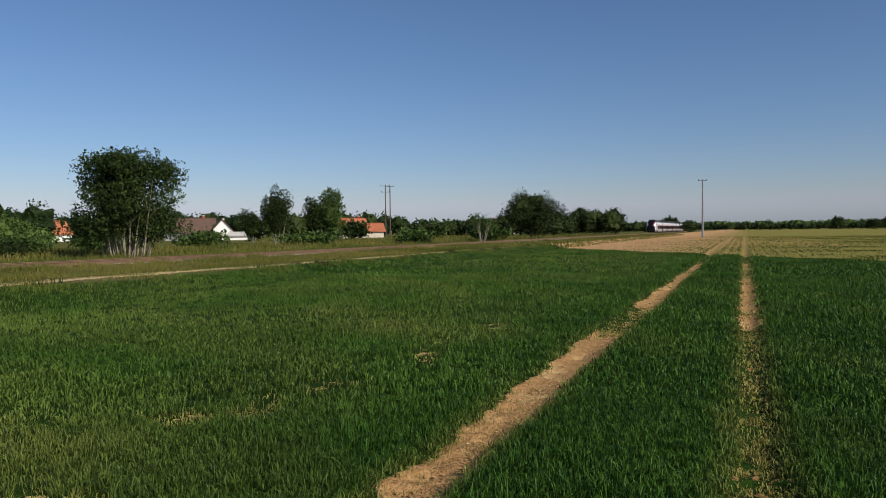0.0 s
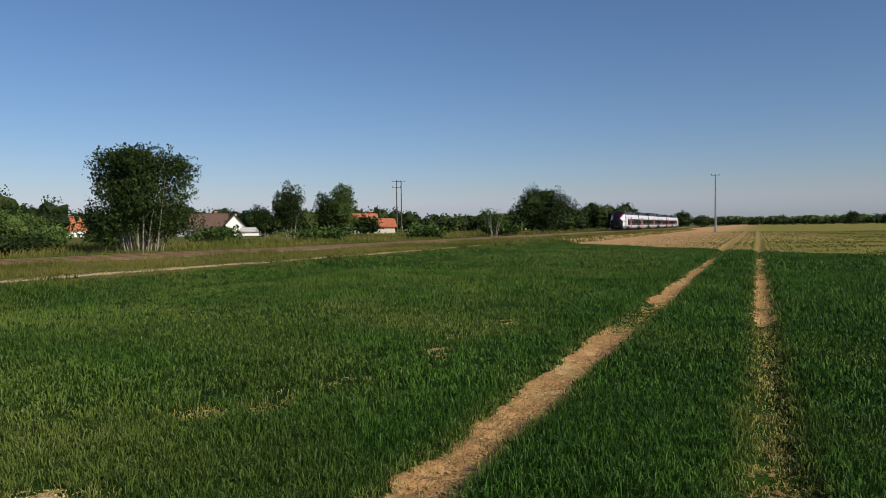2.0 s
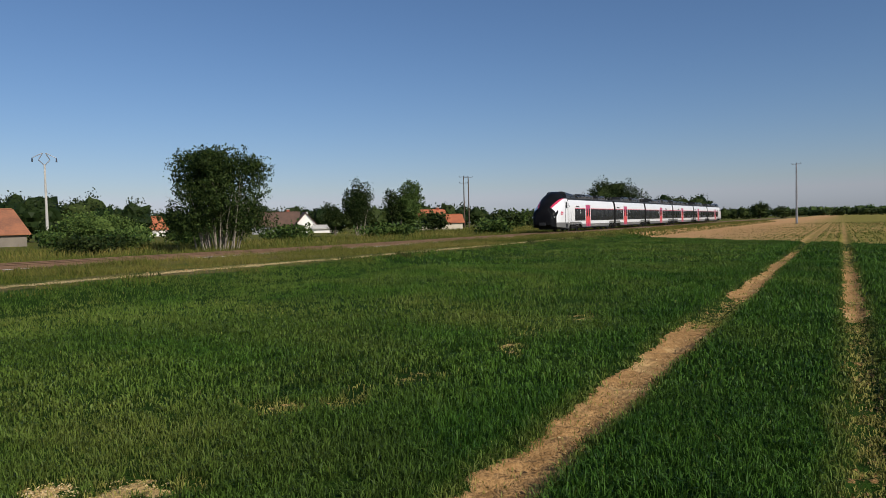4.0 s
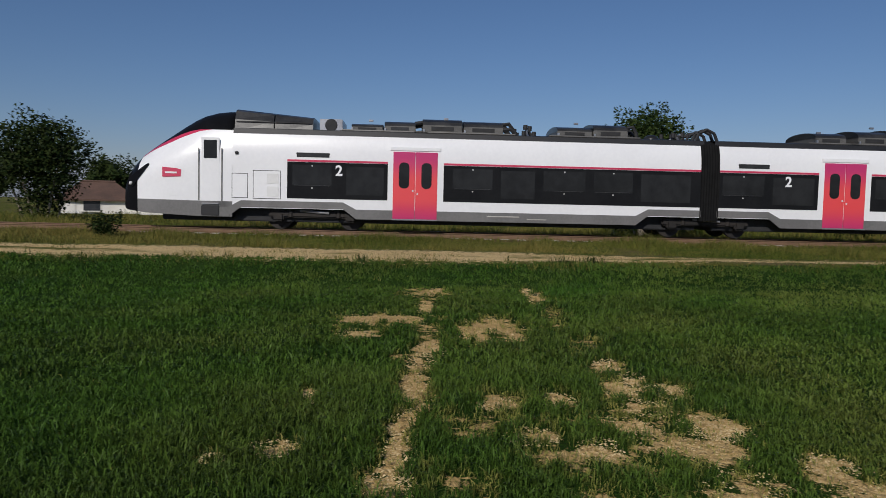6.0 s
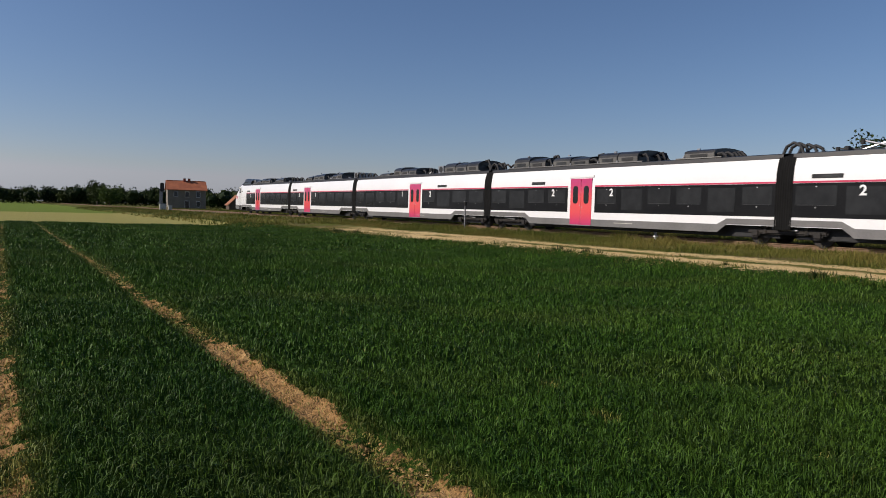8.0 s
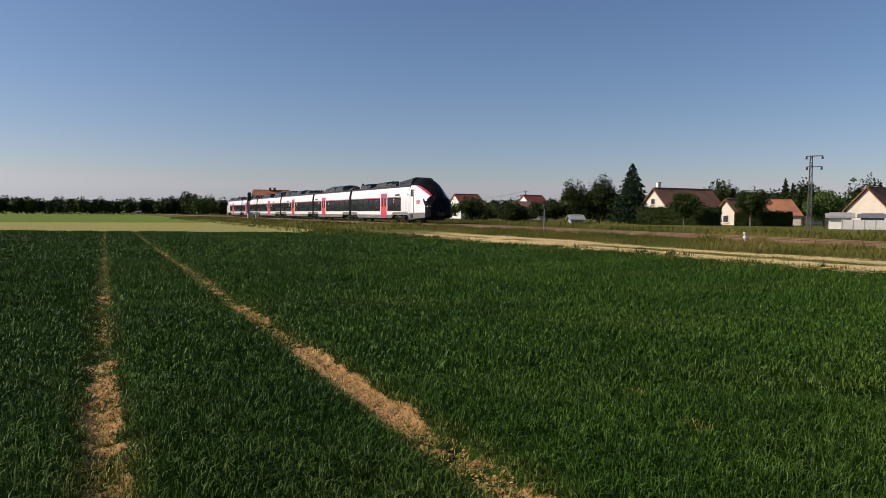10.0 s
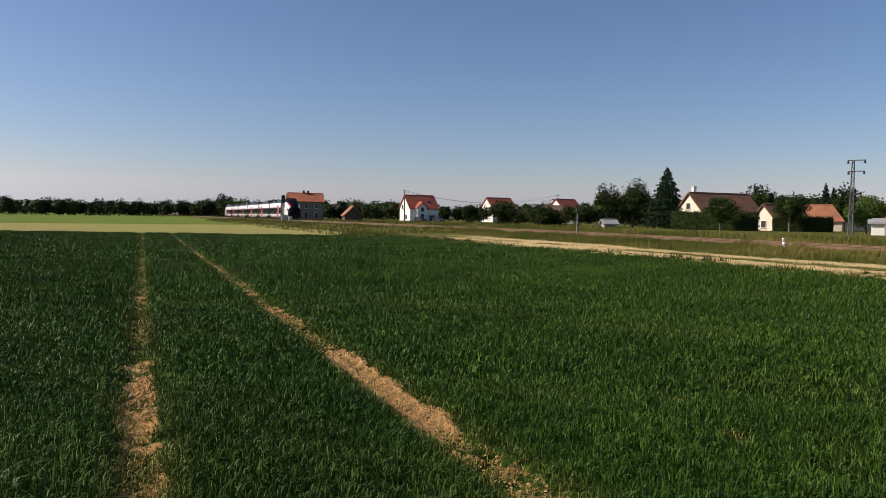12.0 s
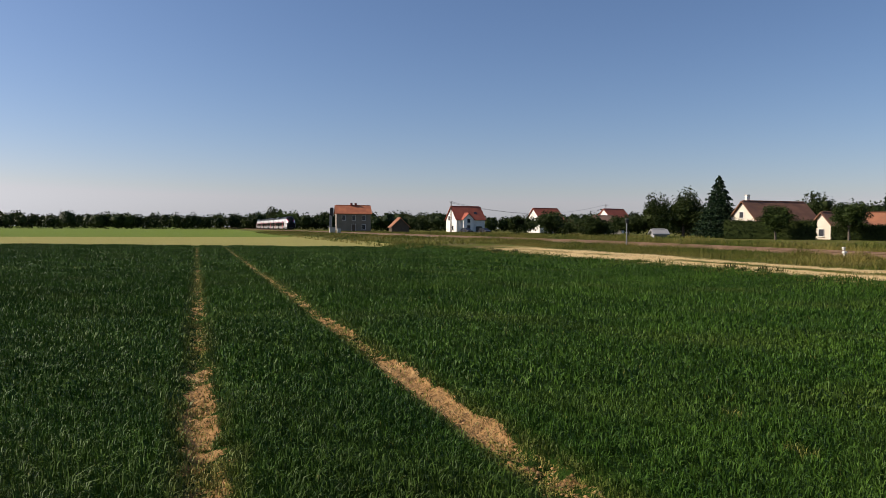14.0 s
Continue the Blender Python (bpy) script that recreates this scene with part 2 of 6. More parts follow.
MAT = {
    "ground": ground_material(),
    "crop": leafy("cereal_blade", (0.012, 0.042, 0.005), (0.056, 0.122, 0.014), dry=(0.30, 0.26, 0.07), patch=0.35, rough=0.5, gloss=0.09, through_light=0.03, own=0.38),
    "meadow": leafy("meadow_blade", (0.028, 0.052, 0.007), (0.105, 0.122, 0.020), dry=(0.27, 0.20, 0.062), patch=0.25),
    "leaf_bush": leafy("leaf_bush", (0.008, 0.020, 0.005), (0.052, 0.076, 0.018), patch=0.5),
    "leaf_dark": leafy("leaf_dark", (0.008, 0.019, 0.005), (0.042, 0.058, 0.015), patch=0.3),
    "leaf_wood": leafy("leaf_wood", (0.007, 0.017, 0.005), (0.032, 0.050, 0.013), patch=0.2),
    "leaf_mid": leafy("leaf_mid", (0.020, 0.044, 0.010), (0.085, 0.125, 0.028), patch=0.3),
    "leaf_light": leafy("leaf_light", (0.035, 0.070, 0.016), (0.12, 0.17, 0.04), patch=0.4),
    "leaf_pine": leafy("leaf_pine", (0.010, 0.022, 0.012), (0.026, 0.050, 0.020), patch=0.3),
    "leaf_copper": leafy("leaf_copper", (0.045, 0.020, 0.012), (0.10, 0.055, 0.025), patch=0.3),
    "bark": surface("bark", (0.16, 0.13, 0.10), (0.07, 0.055, 0.042), 0.9, 0, 4, 60, 0.6),
    "bark_pale": surface("bark_pale", (0.34, 0.29, 0.23), (0.17, 0.14, 0.11), 0.85, 0, 4, 60, 0.4),
    "loam": surface("loam", (0.46, 0.275, 0.11), (0.29, 0.165, 0.062), 0.95, 0, 2.5, 25, 0.9),
    "stone": surface("chalk_stone", (0.72, 0.55, 0.29), (0.52, 0.37, 0.17), 0.9, 0, 5, 40, 0.5),
    "white_paint": surface("white_paint", (0.76, 0.76, 0.76), (0.71, 0.71, 0.715), 0.28, 0, 0.4, 8, 0.0, 0.35),
    "grey_paint": surface("grey_paint", (0.16, 0.155, 0.15), (0.12, 0.117, 0.112), 0.4, 0, 0.8, 12, 0.05),
    "roof_paint": surface("roof_paint", (0.014, 0.014, 0.015), (0.009, 0.009, 0.010), 0.5, 0, 0.8, 10, 0.05),
    "unit_paint": surface("unit_paint", (0.050, 0.049, 0.047), (0.020, 0.020, 0.020), 0.30, 0.35, 1.5, 20, 0.08),
    "bellows": surface("bellows_rubber", (0.006, 0.006, 0.006), (0.010, 0.010, 0.010), 0.85, 0, 3, 30, 0.2, 0.0, 0.1),
    "unit_side": surface("unit_side_paint", (0.125, 0.120, 0.110), (0.070, 0.067, 0.062), 0.45, 0.1, 1.5, 20, 0.08),
    "metal": surface("bare_metal", (0.42, 0.42, 0.43), (0.30, 0.30, 0.31), 0.35, 0.8, 2, 30, 0.05),
    "black_gloss": surface("black_gloss", (0.006, 0.006, 0.007), (0.009, 0.009, 0.010), 0.34, 0, 1, 10, 0.0, 0.0, 0.05),
    "rubber": surface("rubber", (0.012, 0.012, 0.013), (0.020, 0.020, 0.021), 0.75, 0, 3, 30, 0.2),
    "window_band": surface("window_band", (0.010, 0.0105, 0.0115), (0.014, 0.0145, 0.0155), 0.3, 0, 1, 10, 0.0, 0.0, 0.06),
    "pane": surface("window_pane", (0.012, 0.0125, 0.013), (0.022, 0.023, 0.024), 0.10, 0, 0.7, 3, 0.0, 0.0, 0.14),
    "red_stripe": surface("red_stripe", (0.52, 0.035, 0.085), (0.48, 0.03, 0.08), 0.35, 0, 1, 10, 0.0, 0.3),
    "bogie": surface("bogie_iron", (0.014, 0.013, 0.012), (0.028, 0.022, 0.018), 0.7, 0.3, 3, 25, 0.3),
    "vent_white": surface("vent_white", (0.66, 0.66, 0.65), (0.60, 0.60, 0.59), 0.5, 0, 1, 10, 0.0),
    "lamp_glass": surface("lamp_glass", (0.6, 0.6, 0.6), (0.5, 0.5, 0.5), 0.1),
    "render_white": surface("render_white", (0.78, 0.76, 0.71), (0.68, 0.65, 0.59), 0.9, 0, 0.5, 18, 0.15),
    "render_warm": surface("render_warm", (0.66, 0.585, 0.47), (0.56, 0.49, 0.39), 0.9, 0, 0.5, 18, 0.15),
    "render_cream": surface("render_cream", (0.60, 0.53, 0.41), (0.46, 0.40, 0.31), 0.9, 0, 0.6, 18, 0.2),
    "render_beige": surface("render_beige", (0.21, 0.18, 0.14), (0.16, 0.135, 0.105), 0.9, 0, 0.6, 18, 0.2),
    "render_grey": surface("render_grey", (0.30, 0.30, 0.30), (0.24, 0.24, 0.24), 0.9, 0, 0.6, 18, 0.2),
    "tile_orange": surface("tile_orange", (0.42, 0.135, 0.055), (0.29, 0.085, 0.038), 0.8, 0, 0.7, 9, 0.4),
    "tile_red": surface("tile_red", (0.36, 0.085, 0.045), (0.26, 0.06, 0.034), 0.8, 0, 0.7, 9, 0.4),
    "tile_brown": surface("tile_brown", (0.125, 0.070, 0.048), (0.080, 0.048, 0.034), 0.85, 0, 0.7, 9, 0.4),
    "tile_dark": surface("tile_dark", (0.24, 0.110, 0.060), (0.15, 0.070, 0.042), 0.85, 0, 0.7, 9, 0.4),
    "tile_old": surface("tile_old", (0.33, 0.130, 0.062), (0.19, 0.082, 0.046), 0.9, 0, 0.5, 7, 0.5),
    "glass_dark": surface("house_glass", (0.03, 0.035, 0.04), (0.05, 0.05, 0.055), 0.08),
    "wood_dark": surface("wood_dark", (0.10, 0.07, 0.045), (0.06, 0.042, 0.03), 0.8, 0, 2, 30, 0.4),
    "concrete": surface("concrete", (0.48, 0.46, 0.42), (0.36, 0.345, 0.31), 0.9, 0, 1.5, 30, 0.3),
    "steel_grey": surface("galvanised", (0.27, 0.27, 0.28), (0.20, 0.20, 0.21), 0.5, 0.5, 2, 20, 0.1),
    "steel_dark": surface("weathered_steel", (0.12, 0.12, 0.12), (0.08, 0.078, 0.075), 0.6, 0.3, 2, 20, 0.1),
    "rail": surface("rail_steel", (0.20, 0.12, 0.07), (0.13, 0.075, 0.045), 0.7, 0.2, 2, 20, 0.1),
    "car_white": surface("car_white", (0.75, 0.75, 0.75), (0.7, 0.7, 0.7), 0.25, 0, 1, 10, 0, 0.5),
    "car_dark": surface("car_dark", (0.03, 0.03, 0.035), (0.04, 0.04, 0.045), 0.25, 0, 1, 10, 0, 0.5),
    "teal": surface("teal_sheet", (0.05, 0.20, 0.17), (0.04, 0.15, 0.13), 0.6),
    "plastic_red": surface("plastic_red", (0.55, 0.06, 0.06), (0.45, 0.05, 0.05), 0.4),
}


def door_paint():
    """Magenta door leaf that fades to coral in its middle."""
    m, nt, b = nodes_of("door_paint")
    co = nt.nodes.new("ShaderNodeTexCoord").outputs["Object"]
    sep = nt.nodes.new("ShaderNodeSeparateXYZ")
    nt.links.new(co, sep.inputs[0])
    f = math_node(nt, "SUBTRACT", 1.0, step(nt, math_node(nt, "ABSOLUTE", math_node(nt, "SUBTRACT", sep.outputs[2], 1.5)), 0.25, 1.15))
    c = mix_col(nt, f, (0.46, 0.025, 0.13), (0.70, 0.060, 0.060))
    c = mix_col(nt, math_node(nt, "MULTIPLY", noise_tex(nt, co, 2.0), 0.15), c, (0.45, 0.05, 0.10))
    nt.links.new(c, b.inputs["Base Color"])
    b.inputs["Roughness"].default_value = 0.3
    b.inputs["Coat Weight"].default_value = 0.4
    return m


MAT["door"] = door_paint()


# ---- mesh helpers ----
def part(name, bm, material, parent=None, label="", smooth=False):
    me = bpy.data.meshes.new(name)
    bm.normal_update()
    bm.to_mesh(me)
    bm.free()
    for mt in (material if isinstance(material, (list, tuple)) else [material]):
        me.materials.append(MAT[mt])
    if smooth:
        me.shade_smooth()
    ob = new(name, me)
    ob.parent = parent
    if label:
        ob["label"] = label
    return ob


def thing(name, label, category, m=None, group="", kind=""):
    ob = new(name)
    if m is not None:
        ob.matrix_world = m
    return tagged(ob, label, category, group, kind)


def add_box(bm, c, s, rot=None, bevel=0.0):
    r = bmesh.ops.create_cube(bm, size=1.0)
    vs = r["verts"]
    for v in vs:
        v.co = Vector((v.co.x * s[0], v.co.y * s[1], v.co.z * s[2]))
    if bevel:
        es = list({e for v in vs for e in v.link_edges})
        out = bmesh.ops.bevel(bm, geom=es, offset=bevel, segments=2, affect="EDGES")
        vs = list({v for f in out["faces"] for v in f.verts} | {v for v in vs if v.is_valid})
    for v in vs:
        p = v.co.copy()
        if rot is not None:
            p = rot @ p
        v.co = p + Vector(c)
    return vs


def box(c, s, rot=None, bevel=0.0):
    bm = bmesh.new()
    add_box(bm, c, s, rot, bevel)
    return bm


def add_tube(bm, p, q, r0, r1, n=8):
    """A tapered round bar from p to q."""
    p, q = Vector(p), Vector(q)
    ax = (q - p).normalized()
    side = ax.orthogonal().normalized()
    up = ax.cross(side)
    rings = []
    for c, r in ((p, r0), (q, r1)):
        rings.append([bm.verts.new(c + (side * math.cos(2 * math.pi * i / n) + up * math.sin(2 * math.pi * i / n)) * r) for i in range(n)])
    for i in range(n):
        j = (i + 1) % n
        bm.faces.new((rings[0][i], rings[0][j], rings[1][j], rings[1][i]))
    bm.faces.new(rings[0][::-1])
    bm.faces.new(rings[1])


def tube(p, q, r0, r1=None, n=8):
    bm = bmesh.new()
    add_tube(bm, p, q, r0, r0 if r1 is None else r1, n)
    return bm


def bent_tube(pts, r, n=6):
    """A round hose through the given points, as one skin."""
    bm = bmesh.new()
    pts = [Vector(p) for p in pts]
    rings = []
    for i, p in enumerate(pts):
        ax = (pts[min(i + 1, len(pts) - 1)] - pts[max(i - 1, 0)]).normalized()
        side = Vector((1, 0, 0))
        up = ax.cross(side).normalized()
        rings.append([bm.verts.new(p + (side * math.cos(2 * math.pi * k / n) + up * math.sin(2 * math.pi * k / n)) * r) for k in range(n)])
    for a, b in zip(rings, rings[1:]):
        for k in range(n):
            bm.faces.new((a[k], a[(k + 1) % n], b[(k + 1) % n], b[k]))
    bm.faces.new(rings[0][::-1])
    bm.faces.new(rings[-1])
    return bm


def prism_x(poly, x0, x1):
    """The outline poly of (y, z) points drawn out from x0 to x1."""
    bm = bmesh.new()
    a = [bm.verts.new((x0, y, z)) for y, z in poly]
    b = [bm.verts.new((x1, y, z)) for y, z in poly]
    n = len(poly)
    for i in range(n):
        j = (i + 1) % n
        bm.faces.new((a[i], a[j], b[j], b[i]))
    bm.faces.new(a[::-1])
    bm.faces.new(b)
    bmesh.ops.recalc_face_normals(bm, faces=bm.faces)
    return bm


def rounded_x(x, y, z, w, h, r, thick):
    """A round-cornered plate facing along x."""
    pts = []
    for cy, cz, a0 in ((w / 2 - r, h / 2 - r, 0), (-w / 2 + r, h / 2 - r, 90), (-w / 2 + r, -h / 2 + r, 180), (w / 2 - r, -h / 2 + r, 270)):
        pts += [(y + cy + r * math.cos(radians(a0 + t)), z + cz + r * math.sin(radians(a0 + t))) for t in (0, 30, 60, 90)]
    return prism_x(pts, x - thick / 2, x + thick / 2)


def tri_mesh(name, verts, tris, material, dry=None):
    """A mesh object of many triangles from arrays."""
    me = bpy.data.meshes.new(name)
    nv, nt_ = len(verts), len(tris)
    me.vertices.add(nv)
    me.vertices.foreach_set("co", np.ascontiguousarray(verts, np.float32).ravel())
    me.loops.add(nt_ * 3)
    me.loops.foreach_set("vertex_index", np.ascontiguousarray(tris, np.int32).ravel())
    me.polygons.add(nt_)
    me.polygons.foreach_set("loop_start", np.arange(0, nt_ * 3, 3, dtype=np.int32))
    if dry is not None:
        at = me.attributes.new("dry", "FLOAT", "POINT")
        at.data.foreach_set("value", np.ascontiguousarray(dry, np.float32))
    me.update(calc_edges=True)
    me.materials.append(MAT[material])
    return new(name, me)


# ---- terrain ----
def rut_x(i, y):
    """Middle line of a wheel rut; the second one bends a little."""
    return -2.14 + 0 * y if i == 0 else np.interp(y, [-6, -1], [0.02, -0.13])


def line_rise(y):
    """How far the railway stands above or below its level abreast of the viewpoint."""
    return np.interp(y, [-250, -110, -45, -8, 35, 250], [0.02, 0.12, 0.14, 0.0, -0.20, -0.27])


def height(x, y):
    """Field at 0, a low bank with the track at 0.35, the track bed at 0.5, gardens beyond at 0.3."""
    x, y = np.asarray(x, float), np.asarray(y, float)
    z = np.interp(x, [-60, -33, -29.6, -28.6, -24.0, -23.0, -20.2, -16.2, -14.2], [0.3, 0.34, 0.40, 0.48, 0.48, 0.42, 0.37, 0.33, 0.0])
    z = z + 0.025 * np.sin(x * 0.9 + 1.3 * np.sin(y * 0.23)) * np.sin(y * 0.41 + 0.6) * (np.abs(x) < 60)
    z = z + line_rise(y) * np.interp(x, [-42, -33, -20.5, -16.5], [0, 1, 1, 0])
    for i, half in enumerate((0.24, 0.2)):
        xc = rut_x(i, y)
        z = z - 0.085 * np.clip(1.25 - np.abs(x - xc) / (half * 1.25), 0, 1) ** 0.7 * (np.abs(y) < 62)
    return z



# ---- track bed ----
RAIL_X, RAIL_Z = -26.3, 0.65


def build_track():
    tr = thing("railway_track", "single railway line on brown ballast with rusty rails", "railway track", kind="structure")
    for side in (-0.7525, 0.7525):
        poly = [(-0.075, -0.17), (0.075, -0.17), (0.075, -0.15), (0.012, -0.12), (0.012, -0.045), (0.036, -0.03), (0.036, 0), (-0.036, 0), (-0.036, -0.03), (-0.012, -0.045), (-0.012, -0.12), (-0.075, -0.15)]
        bm = bmesh.new()
        ends = [[bm.verts.new((RAIL_X + side + a, yy, RAIL_Z + line_rise(yy) + b)) for a, b in poly] for yy in (-900, -250, -110, -45, -8, 35, 250, 900)]
        n = len(poly)
        for u, w in zip(ends, ends[1:]):
            for i in range(n):
                bm.faces.new((u[i], u[(i + 1) % n], w[(i + 1) % n], w[i]))
        part("rail", bm, "rail", tr)
    bm = bmesh.new()
    for i in range(-230, 231):
        yy = i * 0.6
        vs = [bm.verts.new((RAIL_X + a, yy + b, c + line_rise(yy))) for c in (0.40, RAIL_Z - 0.165) for a, b in ((-1.2, -0.14), (1.2, -0.14), (1.2, 0.14), (-1.2, 0.14))]
        for q in ((4, 5, 6, 7), (0, 1, 5, 4), (1, 2, 6, 5), (2, 3, 7, 6), (3, 0, 4, 7)):
            bm.faces.new([vs[k] for k in q])
    sl = part("sleepers", bm, "concrete", tr, "grey concrete sleepers")
    sl["kind"] = "stuff"
    # ballast stones
    rng = np.random.default_rng(5)
    scatter_stones("ballast", tr, rng, 9000, lambda n: (RAIL_X + rng.uniform(-2.1, 2.1, n), rng.uniform(-75, 75, n)), 0.03, 0.07, "rail")


def scatter_stones(name, parent, rng, n, where, s0, s1, material, label=""):
    """Many small angular stones in one mesh."""
    px, py = where(n)
    pz = height(px, py)
    s = rng.uniform(s0, s1, n) * rng.uniform(0.5, 1.0, n)
    base = np.array([(1, 0, 0), (-0.5, 0.87, 0), (-0.5, -0.87, 0), (0.2, 0.25, 0.75), (-0.3, -0.2, 0.6)])
    faces = np.array([(0, 1, 3), (1, 4, 3), (1, 2, 4), (2, 0, 4), (0, 3, 4)])
    th = rng.uniform(0, 6.28, n)
    jit = rng.uniform(0.7, 1.3, (n, 5, 3))
    B = base[None] * jit
    x = B[..., 0] * np.cos(th)[:, None] - B[..., 1] * np.sin(th)[:, None]
    y = B[..., 0] * np.sin(th)[:, None] + B[..., 1] * np.cos(th)[:, None]
    V = np.stack([px[:, None] + x * s[:, None], py[:, None] + y * s[:, None], pz[:, None] + (B[..., 2] * 0.9 - 0.15) * s[:, None]], -1).reshape(-1, 3)
    tris = (faces[None] + (np.arange(n) * 5)[:, None, None]).reshape(-1, 3)
    ob = tri_mesh(name, V, tris, material)
    ob.parent = parent
    if label:
        ob["label"] = label
    ob["kind"] = "stuff"
    return ob


build_track()

# ---- train ----
NOSE_K = 0.89
NOSE_DX = [d * NOSE_K for d in (0.0, 0.06, 0.16, 0.32, 0.55, 0.85, 1.15, 1.55, 2.0, 2.4, 2.74, 3.2, 3.7, 4.05)]


def curve(xs, ys):
    return lambda d: float(np.interp(d / NOSE_K, xs, ys))


nose_top = curve([0, 0.06, 0.16, 0.32, 0.55, 0.85, 1.15, 1.55, 2.0, 2.4, 2.74, 3.2, 3.7, 4.05], [1.30, 1.75, 2.08, 2.32, 2.58, 2.84, 3.07, 3.34, 3.62, 3.85, 3.99, 4.11, 4.16, 4.16])
nose_bot = curve([0, 0.1, 0.85, 2.7], [0.75, 0.60, 0.50, 0.42])
nose_half = curve([0, 0.06, 0.16, 0.32, 0.55, 0.85, 1.4, 2.2], [0.80, 0.94, 1.04, 1.15, 1.25, 1.33, 1.39, 1.42])
stripe_z = curve([0.32, 0.55, 0.85, 1.15, 1.55, 2.0, 2.4, 2.74, 4.05], [2.24, 2.47, 2.70, 2.89, 3.08, 3.25, 3.36, 3.41, 3.41])
stripe_t = curve([0.3, 0.85, 1.6, 2.4, 2.75, 2.76], [0.03, 0.10, 0.16, 0.12, 0.06, 0.0])
grey_z = curve([0, 0.9, 2.7], [0.98, 0.97, 0.95])


def reach(d):
    """How far the nose is drawn out beyond its plain curve."""
    return 0.24 * max(0.0, 1 - d / 1.2)


def half_width(d, z, top, bot, w):
    zs = bot + 0.5 * (top - bot)
    u = max(0.0, (z - zs) / max(1e-6, top - zs))
    return w * math.sqrt(max(0.0, 1 - min(1.0, u) ** 2.3))


def car_half(z):
    return half_width(5, z, 4.26, 0.42, 1.42)


def nose_mesh(car):
    """The streamlined cab: white flanks, a black mask over front and crown, a red line between, a grey apron."""
    groups = {"flank": ([], "white_paint"), "line": ([], "red_stripe"), "mask": ([], "black_gloss"), "apron": ([], "grey_paint")}
    cols = []
    for d in NOSE_DX:
        top, bot, w = nose_top(d), nose_bot(d), nose_half(d)
        zs = min(stripe_z(d), top - 0.01) if d > 0.2 * NOSE_K else bot + 0.55 * (top - bot)
        zr = zs - stripe_t(d)
        zg = min(grey_z(d), bot + 0.4 * (top - bot))
        zz = [bot, zg] + [zg + (zr - zg) * k / 6 for k in range(1, 7)] + [zs] + [zs + (top - zs) * math.sin(k * math.pi / 16) for k in range(1, 9)]
        cols.append([(half_width(d, z, top, bot, w), d - reach(d), z) for z in zz])
    rows = len(cols[0])
    kinds = ["apron"] + ["flank"] * 6 + ["line"] + ["mask"] * 8
    for kind, (_, mat) in groups.items():
        bm = bmesh.new()
        for i in range(len(cols) - 1):
            for j in range(rows - 1):
                k = kinds[j]
                if NOSE_DX[i] < 0.05 and k != "apron":
                    k = "mask"
                if NOSE_DX[i] < 0.3 and j >= 6 and k == "line":
                    k = "mask"
                if k in ("apron", "flank") and NOSE_DX[i] < 0.42:
                    k = "mask"
                if k != kind:
                    continue
                for s in (1, -1):
                    q = [cols[i][j], cols[i + 1][j], cols[i + 1][j + 1], cols[i][j + 1]]
                    vs = [bm.verts.new((s * a, b, c)) for a, b, c in q]
                    bm.faces.new(vs if s > 0 else vs[::-1])
        if kind == "mask":
            c0 = cols[0]
            ring = [bm.verts.new((a, b, c)) for a, b, c in c0[1:]] + [bm.verts.new((-a, b, c)) for a, b, c in c0[1:][::-1]]
            bm.faces.new(ring)
            c1 = cols[-1]
            ring = [bm.verts.new((a, b, c)) for a, b, c in c1] + [bm.verts.new((-a, b, c)) for a, b, c in c1[::-1]]
            bm.faces.new(ring)
        if kind == "mask":
            c0 = cols[0]
            bm.faces.new([bm.verts.new(p) for p in (c0[0], c0[1], (-c0[1][0], *c0[1][1:]), (-c0[0][0], *c0[0][1:]))])
        if kind == "apron":
            # stiffening plate behind the two cheeks
            p, q = cols[-2][0], cols[-2][1]
            bm.faces.new([bm.verts.new(v) for v in (p, q, (-q[0], *q[1:]), (-p[0], *p[1:]))])
        bmesh.ops.remove_doubles(bm, verts=bm.verts, dist=0.0015)
        bmesh.ops.recalc_face_normals(bm, faces=bm.faces)
        part({"flank": "cab_shell", "line": "cab_stripe", "mask": "windscreen_mask", "apron": "front_apron"}[kind], bm, mat, car, smooth=True)
    for s in (1, -1):
        # slanted headlight slot, coupler flap, wiper
        bm = bmesh.new()
        rims = ([], [])
        for k in range(11):
            u = k / 10
            th = 0.03 + 0.13 * min(1.0, 6 * u + 0.35) * (1 - u) ** 0.8
            for rim, q in zip(rims, (1, -1)):
                d, z = 0.20 + 0.62 * u - q * 0.62 * th, 1.44 + 0.74 * u + q * 0.78 * th
                d = max(0.02, d)
                rim.append(bm.verts.new((s * (half_width(d, z, nose_top(d), nose_bot(d), nose_half(d)) + 0.03), d - reach(d) - 0.01, z)))
        for k in range(10):
            bm.faces.new((rims[0][k], rims[0][k + 1], rims[1][k + 1], rims[1][k]))
        ex = bmesh.ops.extrude_face_region(bm, geom=bm.faces[:])
        for v in ex["geom"]:
            if isinstance(v, bmesh.types.BMVert):
                v.co.x -= s * 0.05
        bmesh.ops.recalc_face_normals(bm, faces=bm.faces)
        part("headlight", bm, "black_gloss", car, "slanted dark headlight")
        bm = bmesh.new()
        d, z = 0.27, 1.50
        bmesh.ops.create_uvsphere(bm, u_segments=10, v_segments=6, radius=0.07, matrix=Matrix.Translation((s * (half_width(d, z, nose_top(d), nose_bot(d), nose_half(d)) + 0.01), d - reach(d), z)))
        part("headlamp", bm, "lamp_glass", car, smooth=True)
